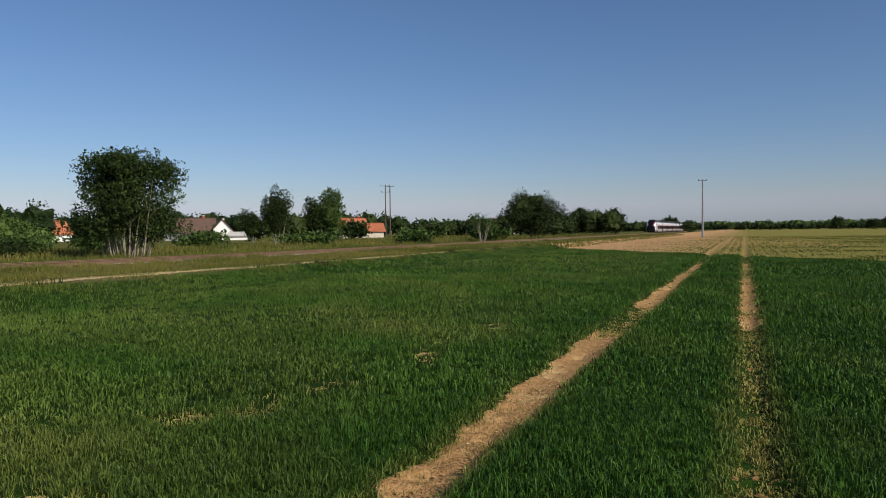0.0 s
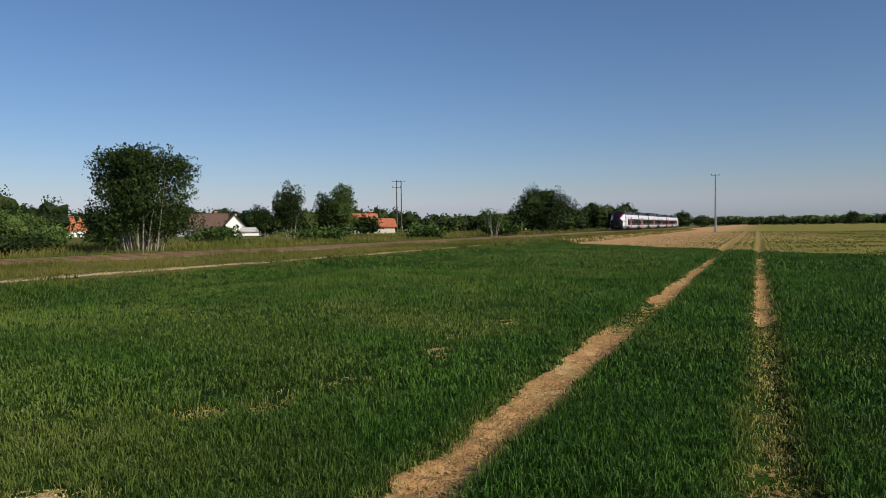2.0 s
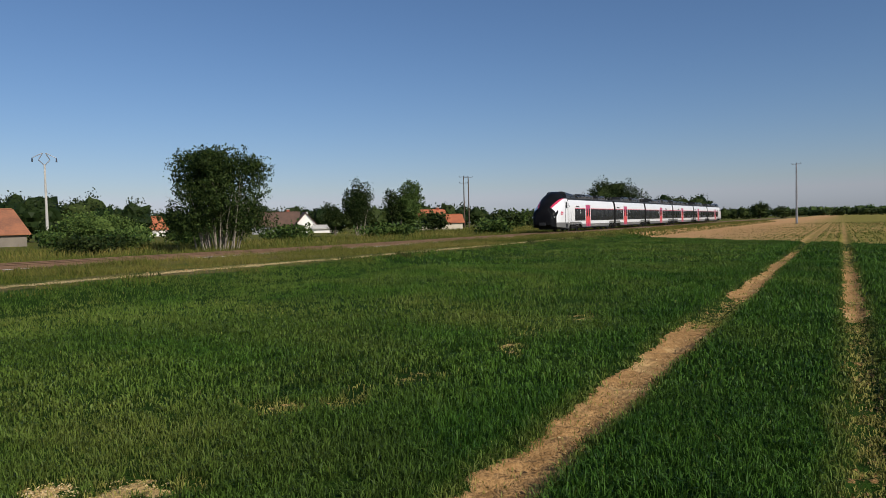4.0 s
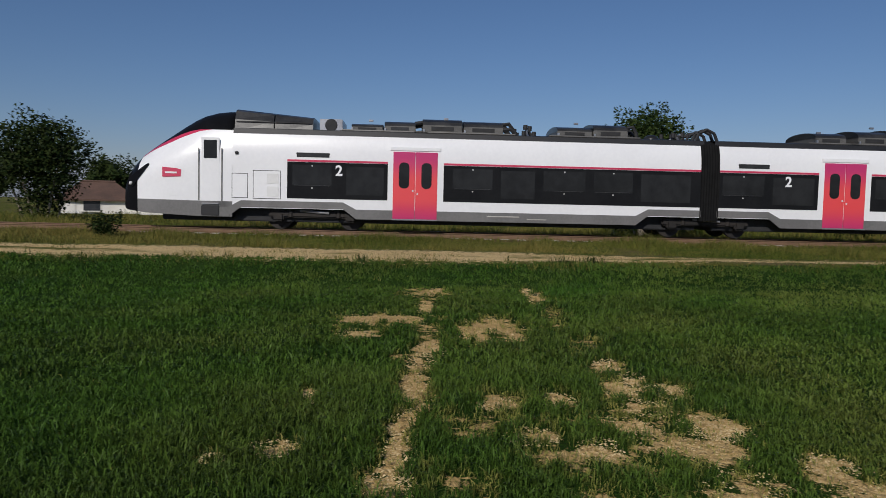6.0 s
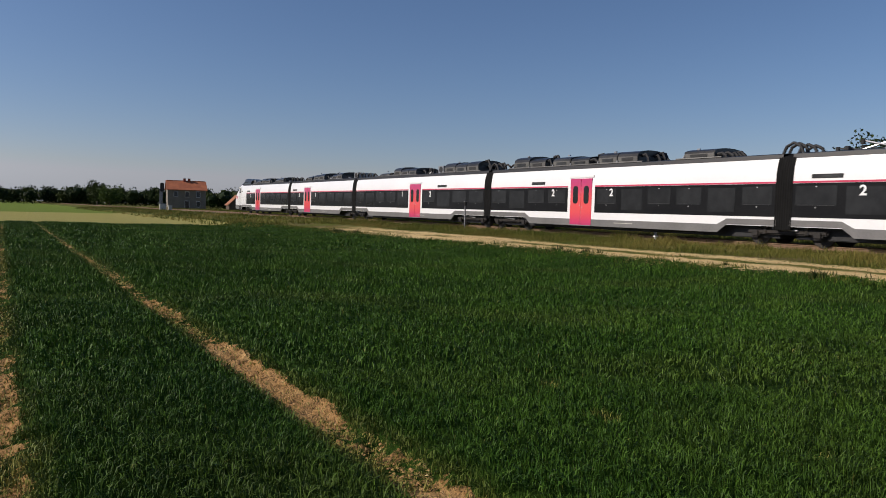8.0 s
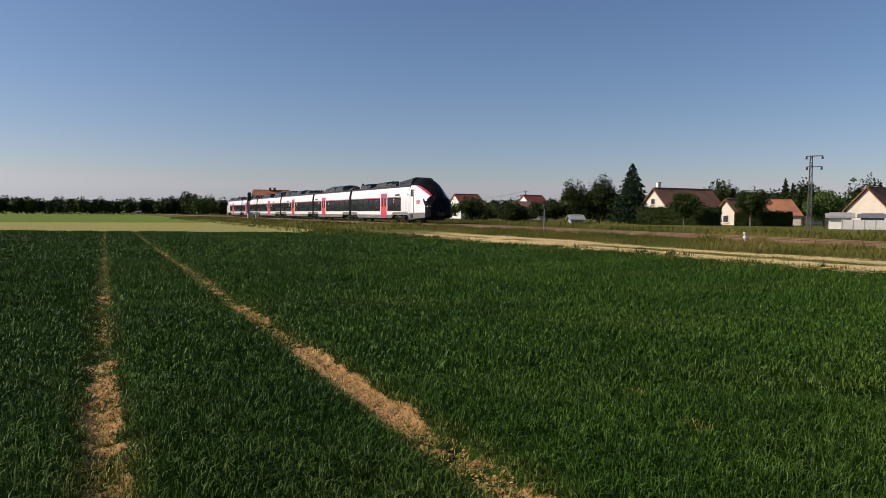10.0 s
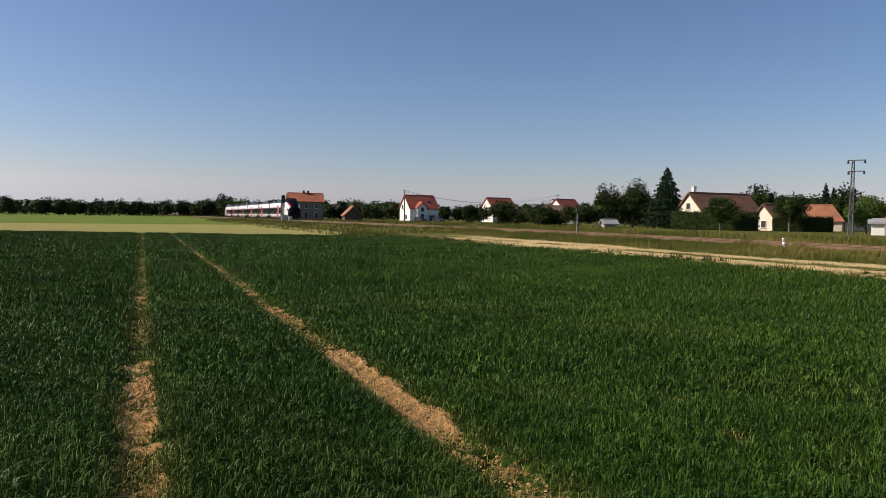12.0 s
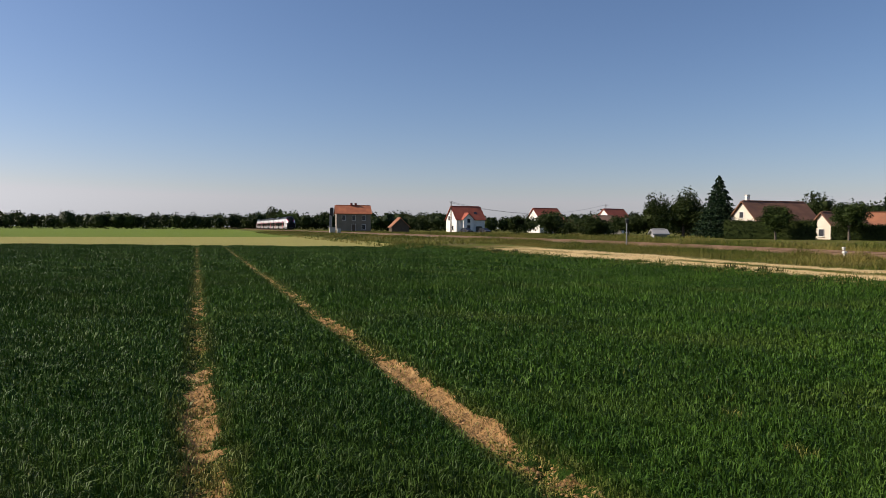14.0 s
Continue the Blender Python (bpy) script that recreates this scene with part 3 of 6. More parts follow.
        # operator's mark: red lozenge with a pale bar
        d0, d1, z0, z1 = 1.24, 1.86, 1.74, 2.08
        quad = [(d0, z0), (d1, z0 + 0.02), (d1 + 0.02, z1 - 0.08), (d1 - 0.14, z1 - 0.04), (d0, z1)]
        part("emblem", prism_x(quad, s * 1.392, s * 1.424), "red_stripe", car, "red emblem with a pale bar")
        part("emblem_bar", box((s * 1.425, 1.53, 1.89), (0.01, 0.40, 0.06), bevel=0.003), "white_paint", car)
        part("service_hatch", box((s * 1.404, 1.66, 1.24), (0.03, 0.36, 0.26), bevel=0.006), "white_paint", car)
    part("coupler_cover", box((0, -0.25, 0.82), (0.7, 0.16, 0.34), bevel=0.05), "rubber", car)


def shell(car, y0, y1):
    """White side walls, grey skirt that rises over the bogies, dark roof edge and roof."""
    zs = [0.74, 1.1, 1.6, 2.1, 2.34, 2.6, 2.8, 2.95, 3.1, 3.22, 3.30]
    bm = bmesh.new()
    for s in (1, -1):
        a = [bm.verts.new((s * car_half(z), y0, z)) for z in zs]
        b = [bm.verts.new((s * car_half(z), y1, z)) for z in zs]
        for i in range(len(zs) - 1):
            f = (a[i], b[i], b[i + 1], a[i + 1])
            bm.faces.new(f if s > 0 else f[::-1])
    part("side_wall", bm, "white_paint", car, smooth=True)
    bm = bmesh.new()
    prof = [(car_half(3.30), 3.30), (car_half(3.30) - 0.02, 3.47), (0.9, 3.53), (0, 3.56)]
    prof = prof + [(-x, z) for x, z in prof[-2::-1]]
    a = [bm.verts.new((x, y0, z)) for x, z in prof]
    b = [bm.verts.new((x, y1, z)) for x, z in prof]
    for i in range(len(prof) - 1):
        bm.faces.new((a[i], b[i], b[i + 1], a[i + 1]))
    bmesh.ops.recalc_face_normals(bm, faces=bm.faces)
    part("roof", bm, "roof_paint", car)
    for yy in (y0 + 0.002, y1 - 0.002):
        bm = bmesh.new()
        ring = [bm.verts.new((x, yy, z)) for x, z in [(car_half(z), z) for z in zs] + [(0.9, 3.5)] + [(-0.9, 3.5)] + [(-car_half(z), z) for z in zs[::-1]]]
        bm.faces.new(ring)
        part("end_wall", bm, "rubber", car)
    part("floor_pan", box((0, (y0 + y1) / 2, 0.80), (2.6, y1 - y0 - 0.1, 0.1)), "bogie", car)


def skirt(car, y0, y1, bogies):
    """Grey lower panel; over each bogie its top and bottom step up."""
    for s in (1, -1):
        cuts = [(y0, 0)]
        for a, b in bogies:
            cuts += [(a - 0.45, 0), (a, 1), (b, 1), (b + 0.45, 0)]
        cuts = [(min(max(y, y0), y1), k) for y, k in cuts] + [(y1, 0)]
        lo = [(y, 0.42 + 0.34 * k) for y, k in cuts]
        hi = [(y, 0.755 + 0.24 * k) for y, k in cuts]
        if bogies and bogies[0][0] <= y0:
            lo, hi = lo[2:], hi[2:]
            lo[0], hi[0] = (y0, lo[0][1]), (y0, hi[0][1])
        if bogies and bogies[-1][1] >= y1:
            lo, hi = lo[:-2], hi[:-2]
            lo[-1], hi[-1] = (y1, lo[-1][1]), (y1, hi[-1][1])
        bm = bmesh.new()
        for x in (1.428, 1.395):
            va = [bm.verts.new((s * x, y, z)) for y, z in lo]
            vb = [bm.verts.new((s * x, y, z)) for y, z in hi]
            for i in range(len(lo) - 1):
                if lo[i + 1][0] - lo[i][0] > 1e-4:
                    bm.faces.new((va[i], va[i + 1], vb[i + 1], vb[i]))
        bmesh.ops.recalc_face_normals(bm, faces=bm.faces)
        part("skirt", bm, "grey_paint", car)


def digit(car, ch, y, z, size=0.50):
    cu = bpy.data.curves.new("class_number", "FONT")
    cu.body, cu.size, cu.extrude, cu.offset = ch, size, 0.002, 0.012
    tmp = bpy.data.objects.new("tmp", cu)
    scene.collection.objects.link(tmp)
    me = bpy.data.meshes.new_from_object(tmp.evaluated_get(bpy.context.evaluated_depsgraph_get()))
    bpy.data.objects.remove(tmp)
    me.materials.append(MAT["white_paint"])
    for s in (1, -1):
        ob = new("class_number", me)
        ob.parent = car
        ob.matrix_local = Matrix(((0, 0, s, s * 1.4445), (s, 0, 0, y - s * 0.1), (0, 1, 0, z), (0, 0, 0, 1)))
        ob["label"] = "white class number " + ch


def band(car, y0, y1, panes, z0=1.10, z1=2.36):
    """Dark glazing strip with its panes and the red line above it."""
    for s in (1, -1):
        part("window_band", box((s * 1.42, (y0 + y1) / 2, (z0 + z1) / 2), (0.02, y1 - y0, z1 - z0), bevel=0.004), "window_band", car)
        part("red_line", box((s * 1.417, (y0 + y1) / 2, z1 + 0.045), (0.02, y1 - y0, 0.07)), "red_stripe", car)
        for k, (a, b) in enumerate(panes):
            vent = k % 3 != 1
            zc, hh = (1.90, 0.72) if vent else (1.74, 0.98)
            part("window_pane", box((s * 1.43, (a + b) / 2, zc), (0.012, b - a, hh), bevel=0.004), "pane", car)
            if vent:
                part("vent_flap", box((s * 1.4345, (a + b) / 2, zc - hh / 2 + 0.02), (0.012, (b - a) * 0.9, 0.022)), "unit_paint", car)
                for zz in (zc + hh / 2 - 0.03, zc - hh / 2 - 0.07):
                    part("window_latch", box((s * 1.437, (a + b) / 2, zz), (0.012, 0.05, 0.04), bevel=0.004), "lamp_glass", car)


def doors(car, y0):
    for s in (1, -1):
        part("door_header", box((s * 1.395, y0 + 0.78, 2.90), (0.05, 1.75, 0.13), bevel=0.01), "white_paint", car)
        part("door_sill", box((s * 1.44, y0 + 0.78, 0.44), (0.08, 1.6, 0.05), bevel=0.01), "steel_grey", car)
        for k in (0, 1):
            yc = y0 + 0.39 + 0.78 * k
            part("door", box((s * 1.412, yc, 1.63), (0.05, 0.765, 2.33), bevel=0.008), "door", car, "magenta door leaf fading to coral")
            part("door_window", rounded_x(s * 1.437, yc, 1.98, 0.36, 0.90, 0.15, 0.014), "pane", car)
            part("door_button", box((s * 1.44, y0 + 0.70 + 0.16 * k, 1.45 - 0.1 * k), (0.014, 0.05, 0.07), bevel=0.003), "lamp_glass", car)


def display(car, y):
    for s in (1, -1):
        part("display", box((s * 1.405, y, 2.60), (0.04, 1.15, 0.17), bevel=0.015), "rubber", car)
        part("display_glass", box((s * 1.424, y, 2.60), (0.012, 1.02, 0.09), bevel=0.004), "unit_paint", car)


def roof_unit(car, y0, y1, top, style="case", half=1.05):
    """A roof-mounted case: cooling unit, resistor, transformer."""
    z0 = 3.5
    if style == "case":
        rng = random.Random(int(y0 * 17) + 3)
        n = max(1, round((y1 - y0) / 1.25))
        cuts = [y0 + (y1 - y0) * k / n for k in range(n + 1)]
        for a, b in zip(cuts, cuts[1:]):
            tp = top - rng.choice((0.0, 0.0, 0.05, 0.12))
            low = z0 + 0.50 * (tp - z0)
            part("unit_case", box((0, (a + b) / 2, (z0 + low) / 2), (2 * half, b - a - 0.05, low - z0), bevel=0.02), "unit_side", car)
            prof = [(half * math.cos(t) * 0.98, low + (tp - low) * math.sin(t) ** 0.8) for t in (k * math.pi / 10 for k in range(11))]
            bm = bmesh.new()
            u = [bm.verts.new((x, a + 0.03, z)) for x, z in prof]
            w = [bm.verts.new((x, b - 0.03, z)) for x, z in prof]
            for i in range(len(prof)):
                j = (i + 1) % len(prof)
                bm.faces.new((u[i], u[j], w[j], w[i]))
            bm.faces.new(u[::-1])
            bm.faces.new(w)
            bmesh.ops.recalc_face_normals(bm, faces=bm.faces)
            part("unit_cover", bm, "unit_paint", car)
            for s in (1, -1):
                part("unit_grille", box((s * (half + 0.003), (a + b) / 2, (z0 + low) / 2 + 0.02), (0.02, (b - a) * 0.55, (low - z0) * 0.5), bevel=0.004), "rubber" if rng.random() < 0.5 else "unit_paint", car)
                part("bracket", box((s * (half + 0.03), a + 0.06, z0 + 0.06), (0.09, 0.07, 0.16), bevel=0.01), "metal", car)
        # black hoses and couplings that leave the end of the case
        for k in range(5):
            x, q = rng.uniform(-half * 0.9, half * 0.9), rng.uniform(0.3, 0.6)
            hz = z0 + rng.uniform(0.25, 0.9) * (top - z0)
            arc = [(y1 - 0.05, hz), (y1 + q * 0.5, hz + 0.05), (y1 + q * 0.85, hz * 0.6 + z0 * 0.4), (y1 + q, z0 - 0.05)]
            part("hose", bent_tube([(x, yy, zz) for yy, zz in arc], 0.075), "rubber", car)
        for s in (1, -1):
            part("roof_pipe", tube((s * (half + 0.10), y0 - 0.3, z0 + 0.02), (s * (half + 0.10), y1 + 0.4, z0 + 0.02), 0.035, 0.035, 6), "unit_side", car)
        part("lifting_eye", box((half * 0.6, y0 + (y1 - y0) * 0.3, top - 0.02), (0.08, 0.16, 0.07), bevel=0.01), "metal", car)
    elif style == "fan":
        part("fan_box", box((0, (y0 + y1) / 2, (z0 + top) / 2), (1.7, y1 - y0, top - z0), bevel=0.02), "metal", car)
        for s in (1, -1):
            part("fan", tube((s * 0.85, (y0 + y1) / 2, (z0 + top) / 2), (s * 0.875, (y0 + y1) / 2, (z0 + top) / 2), 0.22, 0.2, 16), "rubber", car)
    elif style == "gear":
        rng = random.Random(int(y0 * 10))
        for k in range(7):
            a = Vector((rng.uniform(-0.8, 0.8), rng.uniform(y0, y1), z0))
            b = Vector((a.x + rng.uniform(-0.3, 0.3), rng.uniform(y0, y1), rng.uniform(z0 + 0.15, top)))
            part("strut", tube(a, b, 0.045, 0.035, 6), "rubber" if k % 3 else "metal", car)
            part("insulator", tube(b + Vector((0, 0, -0.12)), b + Vector((0, 0, 0.05)), 0.08, 0.08, 8), "rubber", car)
    elif style == "dome":
        bm = bmesh.new()
        bmesh.ops.create_uvsphere(bm, u_segments=12, v_segments=8, radius=1.0, matrix=Matrix.Translation((0.55, (y0 + y1) / 2, z0)) @ Matrix.Diagonal((0.3, (y1 - y0) / 2, top - z0, 1)))
        part("roof_dome", bm, "unit_paint", car, smooth=True)
    elif style == "fairing":
        bm = bmesh.new()
        prof = [(-1.16, z0 - 0.1), (1.16, z0 - 0.1), (1.1, z0 + 0.3), (0.95, top - 0.08), (0.7, top), (-0.7, top), (-0.95, top - 0.08), (-1.1, z0 + 0.3)]
        m = len(prof)
        for a, b in ((y0, (y0 + y1) / 2 - 0.02), ((y0 + y1) / 2 + 0.02, y1)):
            # the hood falls away from the cab
            u, w = [[bm.verts.new((x, yy, z0 - 0.1 + (z - z0 + 0.1) * (1 - 0.11 * (yy - y0)))) for x, z in prof] for yy in (a, b)]
            for i in range(m):
                bm.faces.new((u[i], u[(i + 1) % m], w[(i + 1) % m], w[i]))
            bm.faces.new(u[::-1])
            bm.faces.new(w)
        bmesh.ops.recalc_face_normals(bm, faces=bm.faces)
        part("roof_fairing", bm, "unit_paint", car)
        for s in (1, -1):
            part("fairing_seam", box((s * 1.135, (y0 + y1) / 2, z0 + 0.22), (0.03, y1 - y0 - 0.1, 0.035)), "rubber", car)


def bogie(train, yc, base=2.5):
    b = part("bogie", box((0, yc, 0.52), (1.9, base + 0.9, 0.22), bevel=0.05), "bogie", train)
    for s in (1, -1):
        part("bogie_frame", box((s * 1.12, yc, 0.55), (0.16, base + 0.7, 0.24), bevel=0.05), "bogie", b)
        part("damper", tube((s * 1.22, yc - 0.5, 0.68), (s * 1.22, yc + 0.5, 0.60), 0.05, 0.05, 8), "steel_grey", b)
        for k in (-1, 1):
            part("axle_box", box((s * 1.14, yc + k * base / 2, 0.46), (0.22, 0.36, 0.32), bevel=0.06), "bogie", b)
            part("wheel", tube((s * 0.70, yc + k * base / 2, 0.44), (s * 0.84, yc + k * base / 2, 0.44), 0.44, 0.43, 24), "bogie", b)
            part("spring", tube((s * 1.14, yc + k * (base / 2 - 0.42), 0.45), (s * 1.14, yc + k * (base / 2 - 0.42), 0.78), 0.10, 0.10, 10), "bogie", b)


def end_car(train, flip):
    car = new("end_car")
    car.parent = train
    car["label"] = "white driving car with black streamlined cab and magenta doors"
    nose_mesh(car)
    shell(car, 3.6, 20.2)
    # near-black filling: the car's frame and the shadow beneath it in one box
    part("underframe_shade", box((0, 10.6, 0.50), (2.0, 19.0, 0.46), bevel=0.03), "rubber", car)
    # strip of flank above the nose's own end
    skirt(car, 2.42, 20.2, [(3.9, 7.4), (18.2, 20.2)])
    for s in (1, -1):
        # cab side door in its recess, handrails, steps
        part("cab_door", box((s * 1.412, 2.86, 2.05), (0.03, 0.62, 2.15), bevel=0.01), "white_paint", car)
        part("cab_window", box((s * 1.43, 2.86, 2.72), (0.014, 0.44, 0.62), bevel=0.006), "pane", car)
        part("cab_step", box((s * 1.40, 2.86, 0.62), (0.10, 0.62, 0.36), bevel=0.02), "rubber", car)
        part("cab_step_plate", box((s * 1.43, 2.86, 0.86), (0.08, 0.58, 0.05), bevel=0.01), "steel_grey", car)
        for yy in (2.47, 3.25):
            part("handrail", box((s * 1.435, yy, 1.86), (0.03, 0.04, 1.8), bevel=0.01), "grey_paint", car)
        part("mirror_camera", box((s * 1.43, 3.75, 2.62), (0.08, 0.12, 0.1), bevel=0.02), "rubber", car)
        part("hatch_seam", box((s * 1.4185, 3.86, 1.5), (0.012, 0.55, 0.85)), "unit_paint", car)
        part("hatch_seam", box((s * 1.4185, 4.78, 1.55), (0.012, 0.95, 0.98)), "unit_paint", car)
        part("equipment_hatch", box((s * 1.421, 3.86, 1.5), (0.012, 0.52, 0.82), bevel=0.004), "white_paint", car)
        part("equipment_hatch", box((s * 1.421, 4.78, 1.55), (0.012, 0.92, 0.95), bevel=0.004), "white_paint", car)
        for zz in (1.32, 1.76):
            part("louvre", box((s * 1.43, 4.98, zz), (0.012, 0.40, 0.34), bevel=0.003), "vent_white", car)
        part("lettering", box((s * 1.434, 13.0, 0.62), (0.006, 1.15, 0.035)), "concrete", car)
        part("lettering", box((s * 1.434, 14.2, 0.54), (0.006, 0.7, 0.03)), "concrete", car)
        part("mark", box((s * 1.36, 18.9, 2.83), (0.04, 0.26, 0.09)), "unit_paint", car)
    band(car, 5.47, 8.93, [(5.65, 7.0), (7.5, 8.8)])
    display(car, 6.35)
    doors(car, 9.11)
    band(car, 10.88, 20.1, [(11.2, 12.6), (12.9, 14.1), (14.4, 15.9), (16.2, 17.6), (17.9, 19.7)])
    digit(car, "2", 7.22, 1.92)
    roof_unit(car, 3.62, 6.3, 4.18, "fairing")
    roof_unit(car, 6.5, 7.3, 3.92, "fan")
    roof_unit(car, 7.6, 9.9, 3.95, "case")
    roof_unit(car, 10.1, 13.0, 4.08, "case")
    roof_unit(car, 13.5, 14.3, 3.98, "gear")
    roof_unit(car, 14.9, 17.5, 4.05, "case")
    roof_unit(car, 18.2, 18.8, 3.72, "dome")
    roof_unit(car, 19.1, 19.8, 3.80, "gear")
    part("roof_ledge", box((1.17, 7.0, 3.42), (0.06, 5.8, 0.16), bevel=0.02), "unit_paint", car)
    if flip:
        car.matrix_local = pose(0, 110.0, 0, 0, 0, 180)
    return car


def middle_car(train, y0, y1, dy, number_a, number_b, bogies, units, label):
    car = new("middle_car")
    car.parent = train
    car["label"] = label
    shell(car, y0 + 0.2, y1 - 0.2)
    skirt(car, y0 + 0.2, y1 - 0.2, bogies)
    # frame and the shade under the car, both drawn as one dark box
    part("underframe_shade", box((0, (y0 + y1) / 2, 0.50), (2.0, y1 - y0 - 0.6, 0.46), bevel=0.03), "rubber", car)
    a0, a1, b0, b1 = y0 + 0.3, dy - 0.2, dy + 1.76, y1 - 0.3
    for s0, s1 in ((a0, a1), (b0, b1)):
        n = max(1, round((s1 - s0) / 1.75))
        w = (s1 - s0) / n
        band(car, s0, s1, [(s0 + w * k + 0.16, s0 + w * (k + 1) - 0.16) for k in range(n)])
    doors(car, dy)
    display(car, a1 - 2.4 if dy - y0 < 8 else b0 + 2.6)
    digit(car, number_a, a1 - (1.15 if dy - y0 < 8 else 0.9), 1.92)
    digit(car, number_b, b0 + 1.1, 1.92)
    for s in (1, -1):
        part("lettering", box((s * 1.434, (y0 + y1) / 2 + 1.5, 0.62), (0.006, 1.15, 0.035)), "concrete", car)
        part("mark", box((s * 1.36, y1 - 1.4, 2.83), (0.04, 0.26, 0.09)), "unit_paint", car)
    for a, b, top, style in units:
        roof_unit(car, a, b, top + (0.12 if style == "case" else 0.04), style)
    return car


def gangway(train, y):
    """Black bellows in folds that follow the cars' section."""
    zs = [0.62, 0.75, 1.6, 2.34, 2.6, 2.8, 2.95, 3.1, 3.22, 3.36]
    bm = bmesh.new()
    rings = []
    for k in range(15):
        c, grow = y - 0.336 + k * 0.048, 0.024 if k % 2 == 0 else 0.006
        sec = [(car_half(z) + grow, z) for z in zs] + [(0.8, 3.50 + grow), (-0.8, 3.50 + grow)] + [(-car_half(z) - grow, z) for z in zs[::-1]]
        rings.append([bm.verts.new((x, c, z)) for x, z in sec])
    for u, w in zip(rings, rings[1:]):
        for i in range(len(u)):
            bm.faces.new((u[i], u[(i + 1) % len(u)], w[(i + 1) % len(u)], w[i]))
    bm.faces.new(rings[0][::-1])
    bm.faces.new(rings[-1])
    bmesh.ops.recalc_face_normals(bm, faces=bm.faces)
    part("gangway", bm, "bellows", train, "black folded gangway between two cars")
    for s in (-0.5, 0.0, 0.6, 0.95):
        bm = bmesh.new()
        pts = [(y - 0.4, 3.5), (y - 0.28, 3.78), (y, 3.92), (y + 0.28, 3.78), (y + 0.4, 3.5)]
        for p, q in zip(pts, pts[1:]):
            add_tube(bm, (s, p[0], p[1]), (s, q[0], q[1]), 0.06, 0.06, 6)
        part("roof_cable_loop", bm, "rubber", train)


def build_train():
    train = thing("train", "white six-car passenger train with black cabs and magenta doors", "train")
    end_car(train, False)
    end_car(train, True)
    C = "case"
    long_white = "white passenger car with dark glazing and magenta doors"
    middle_car(train, 20.4, 36.0, 24.6, "2", "1", [(20.6, 22.6), (33.4, 35.8)],
               [(24.4, 25.6, 3.85, C), (26.0, 28.6, 4.08, C), (28.9, 29.7, 3.8, "dome"), (30.4, 32.6, 4.0, C), (33.0, 34.6, 3.85, "gear"), (34.7, 35.4, 3.95, "fan")], long_white)
    middle_car(train, 36.0, 55.0, 45.4, "1", "2", [(36.2, 38.4), (51.4, 54.8)],
               [(40.0, 41.5, 3.8, C), (42.2, 45.6, 4.05, C), (46.2, 48.2, 3.85, "gear"), (48.3, 49.0, 3.98, "fan"), (49.4, 53.4, 4.1, C)], long_white)
    middle_car(train, 55.0, 74.0, 62.3, "2", "2", [(55.2, 58.6), (71.6, 73.8)],
               [(57.0, 59.8, 4.1, C), (60.4, 63.2, 4.0, C), (63.8, 66.4, 4.0, C), (69.0, 70.6, 3.85, C)], long_white)
    middle_car(train, 74.0, 89.6, 78.2, "2", "1", [(74.2, 76.2), (87.0, 89.4)],
               [(75.0, 78.0, 3.9, "gear"), (78.4, 79.8, 3.9, C), (80.2, 82.6, 4.05, C), (83.0, 85.8, 4.04, C), (86.6, 88.4, 3.9, "gear")], long_white)
    for y in (20.4, 36.0, 55.0, 74.0, 89.6):
        gangway(train, y)
    for yc in (6.4, 20.4, 36.0, 53.0, 57.0, 74.0, 89.6, 103.6):
        bogie(train, yc)
    for a, b in ((10, 17.5), (24.5, 32.5), (40, 50), (60, 70), (78, 86), (92.5, 100)):
        part("underfloor_case", box((0, (a + b) / 2, 0.58), (2.3, b - a, 0.4), bevel=0.05), "bogie", train)
    return train


train = build_train()


def motions():
    rows = [(0.0, 221.6), (2.0, 144.3), (4.3, 55.4), (4.5, 48.25), (5.0, 29.9), (5.3, 18.25), (5.6, 6.5), (5.9, -5.6), (6.1, -13.5), (6.3, -21.6), (6.5, -29.5), (6.7, -37.8),
            (7.0, -50.4), (7.5, -69.4), (8.0, -89.8), (8.5, -108.8), (11.0, -204.0), (12.5, -262.2), (14.0, -320.2)]
    poses = []
    for t, y in rows:
        head, tail = float(line_rise(y)), float(line_rise(y + 110))
        poses.append((t, pose(RAIL_X, y, RAIL_Z + head, math.degrees(math.atan2(tail - head, 110)))))
    walk(train, poses)

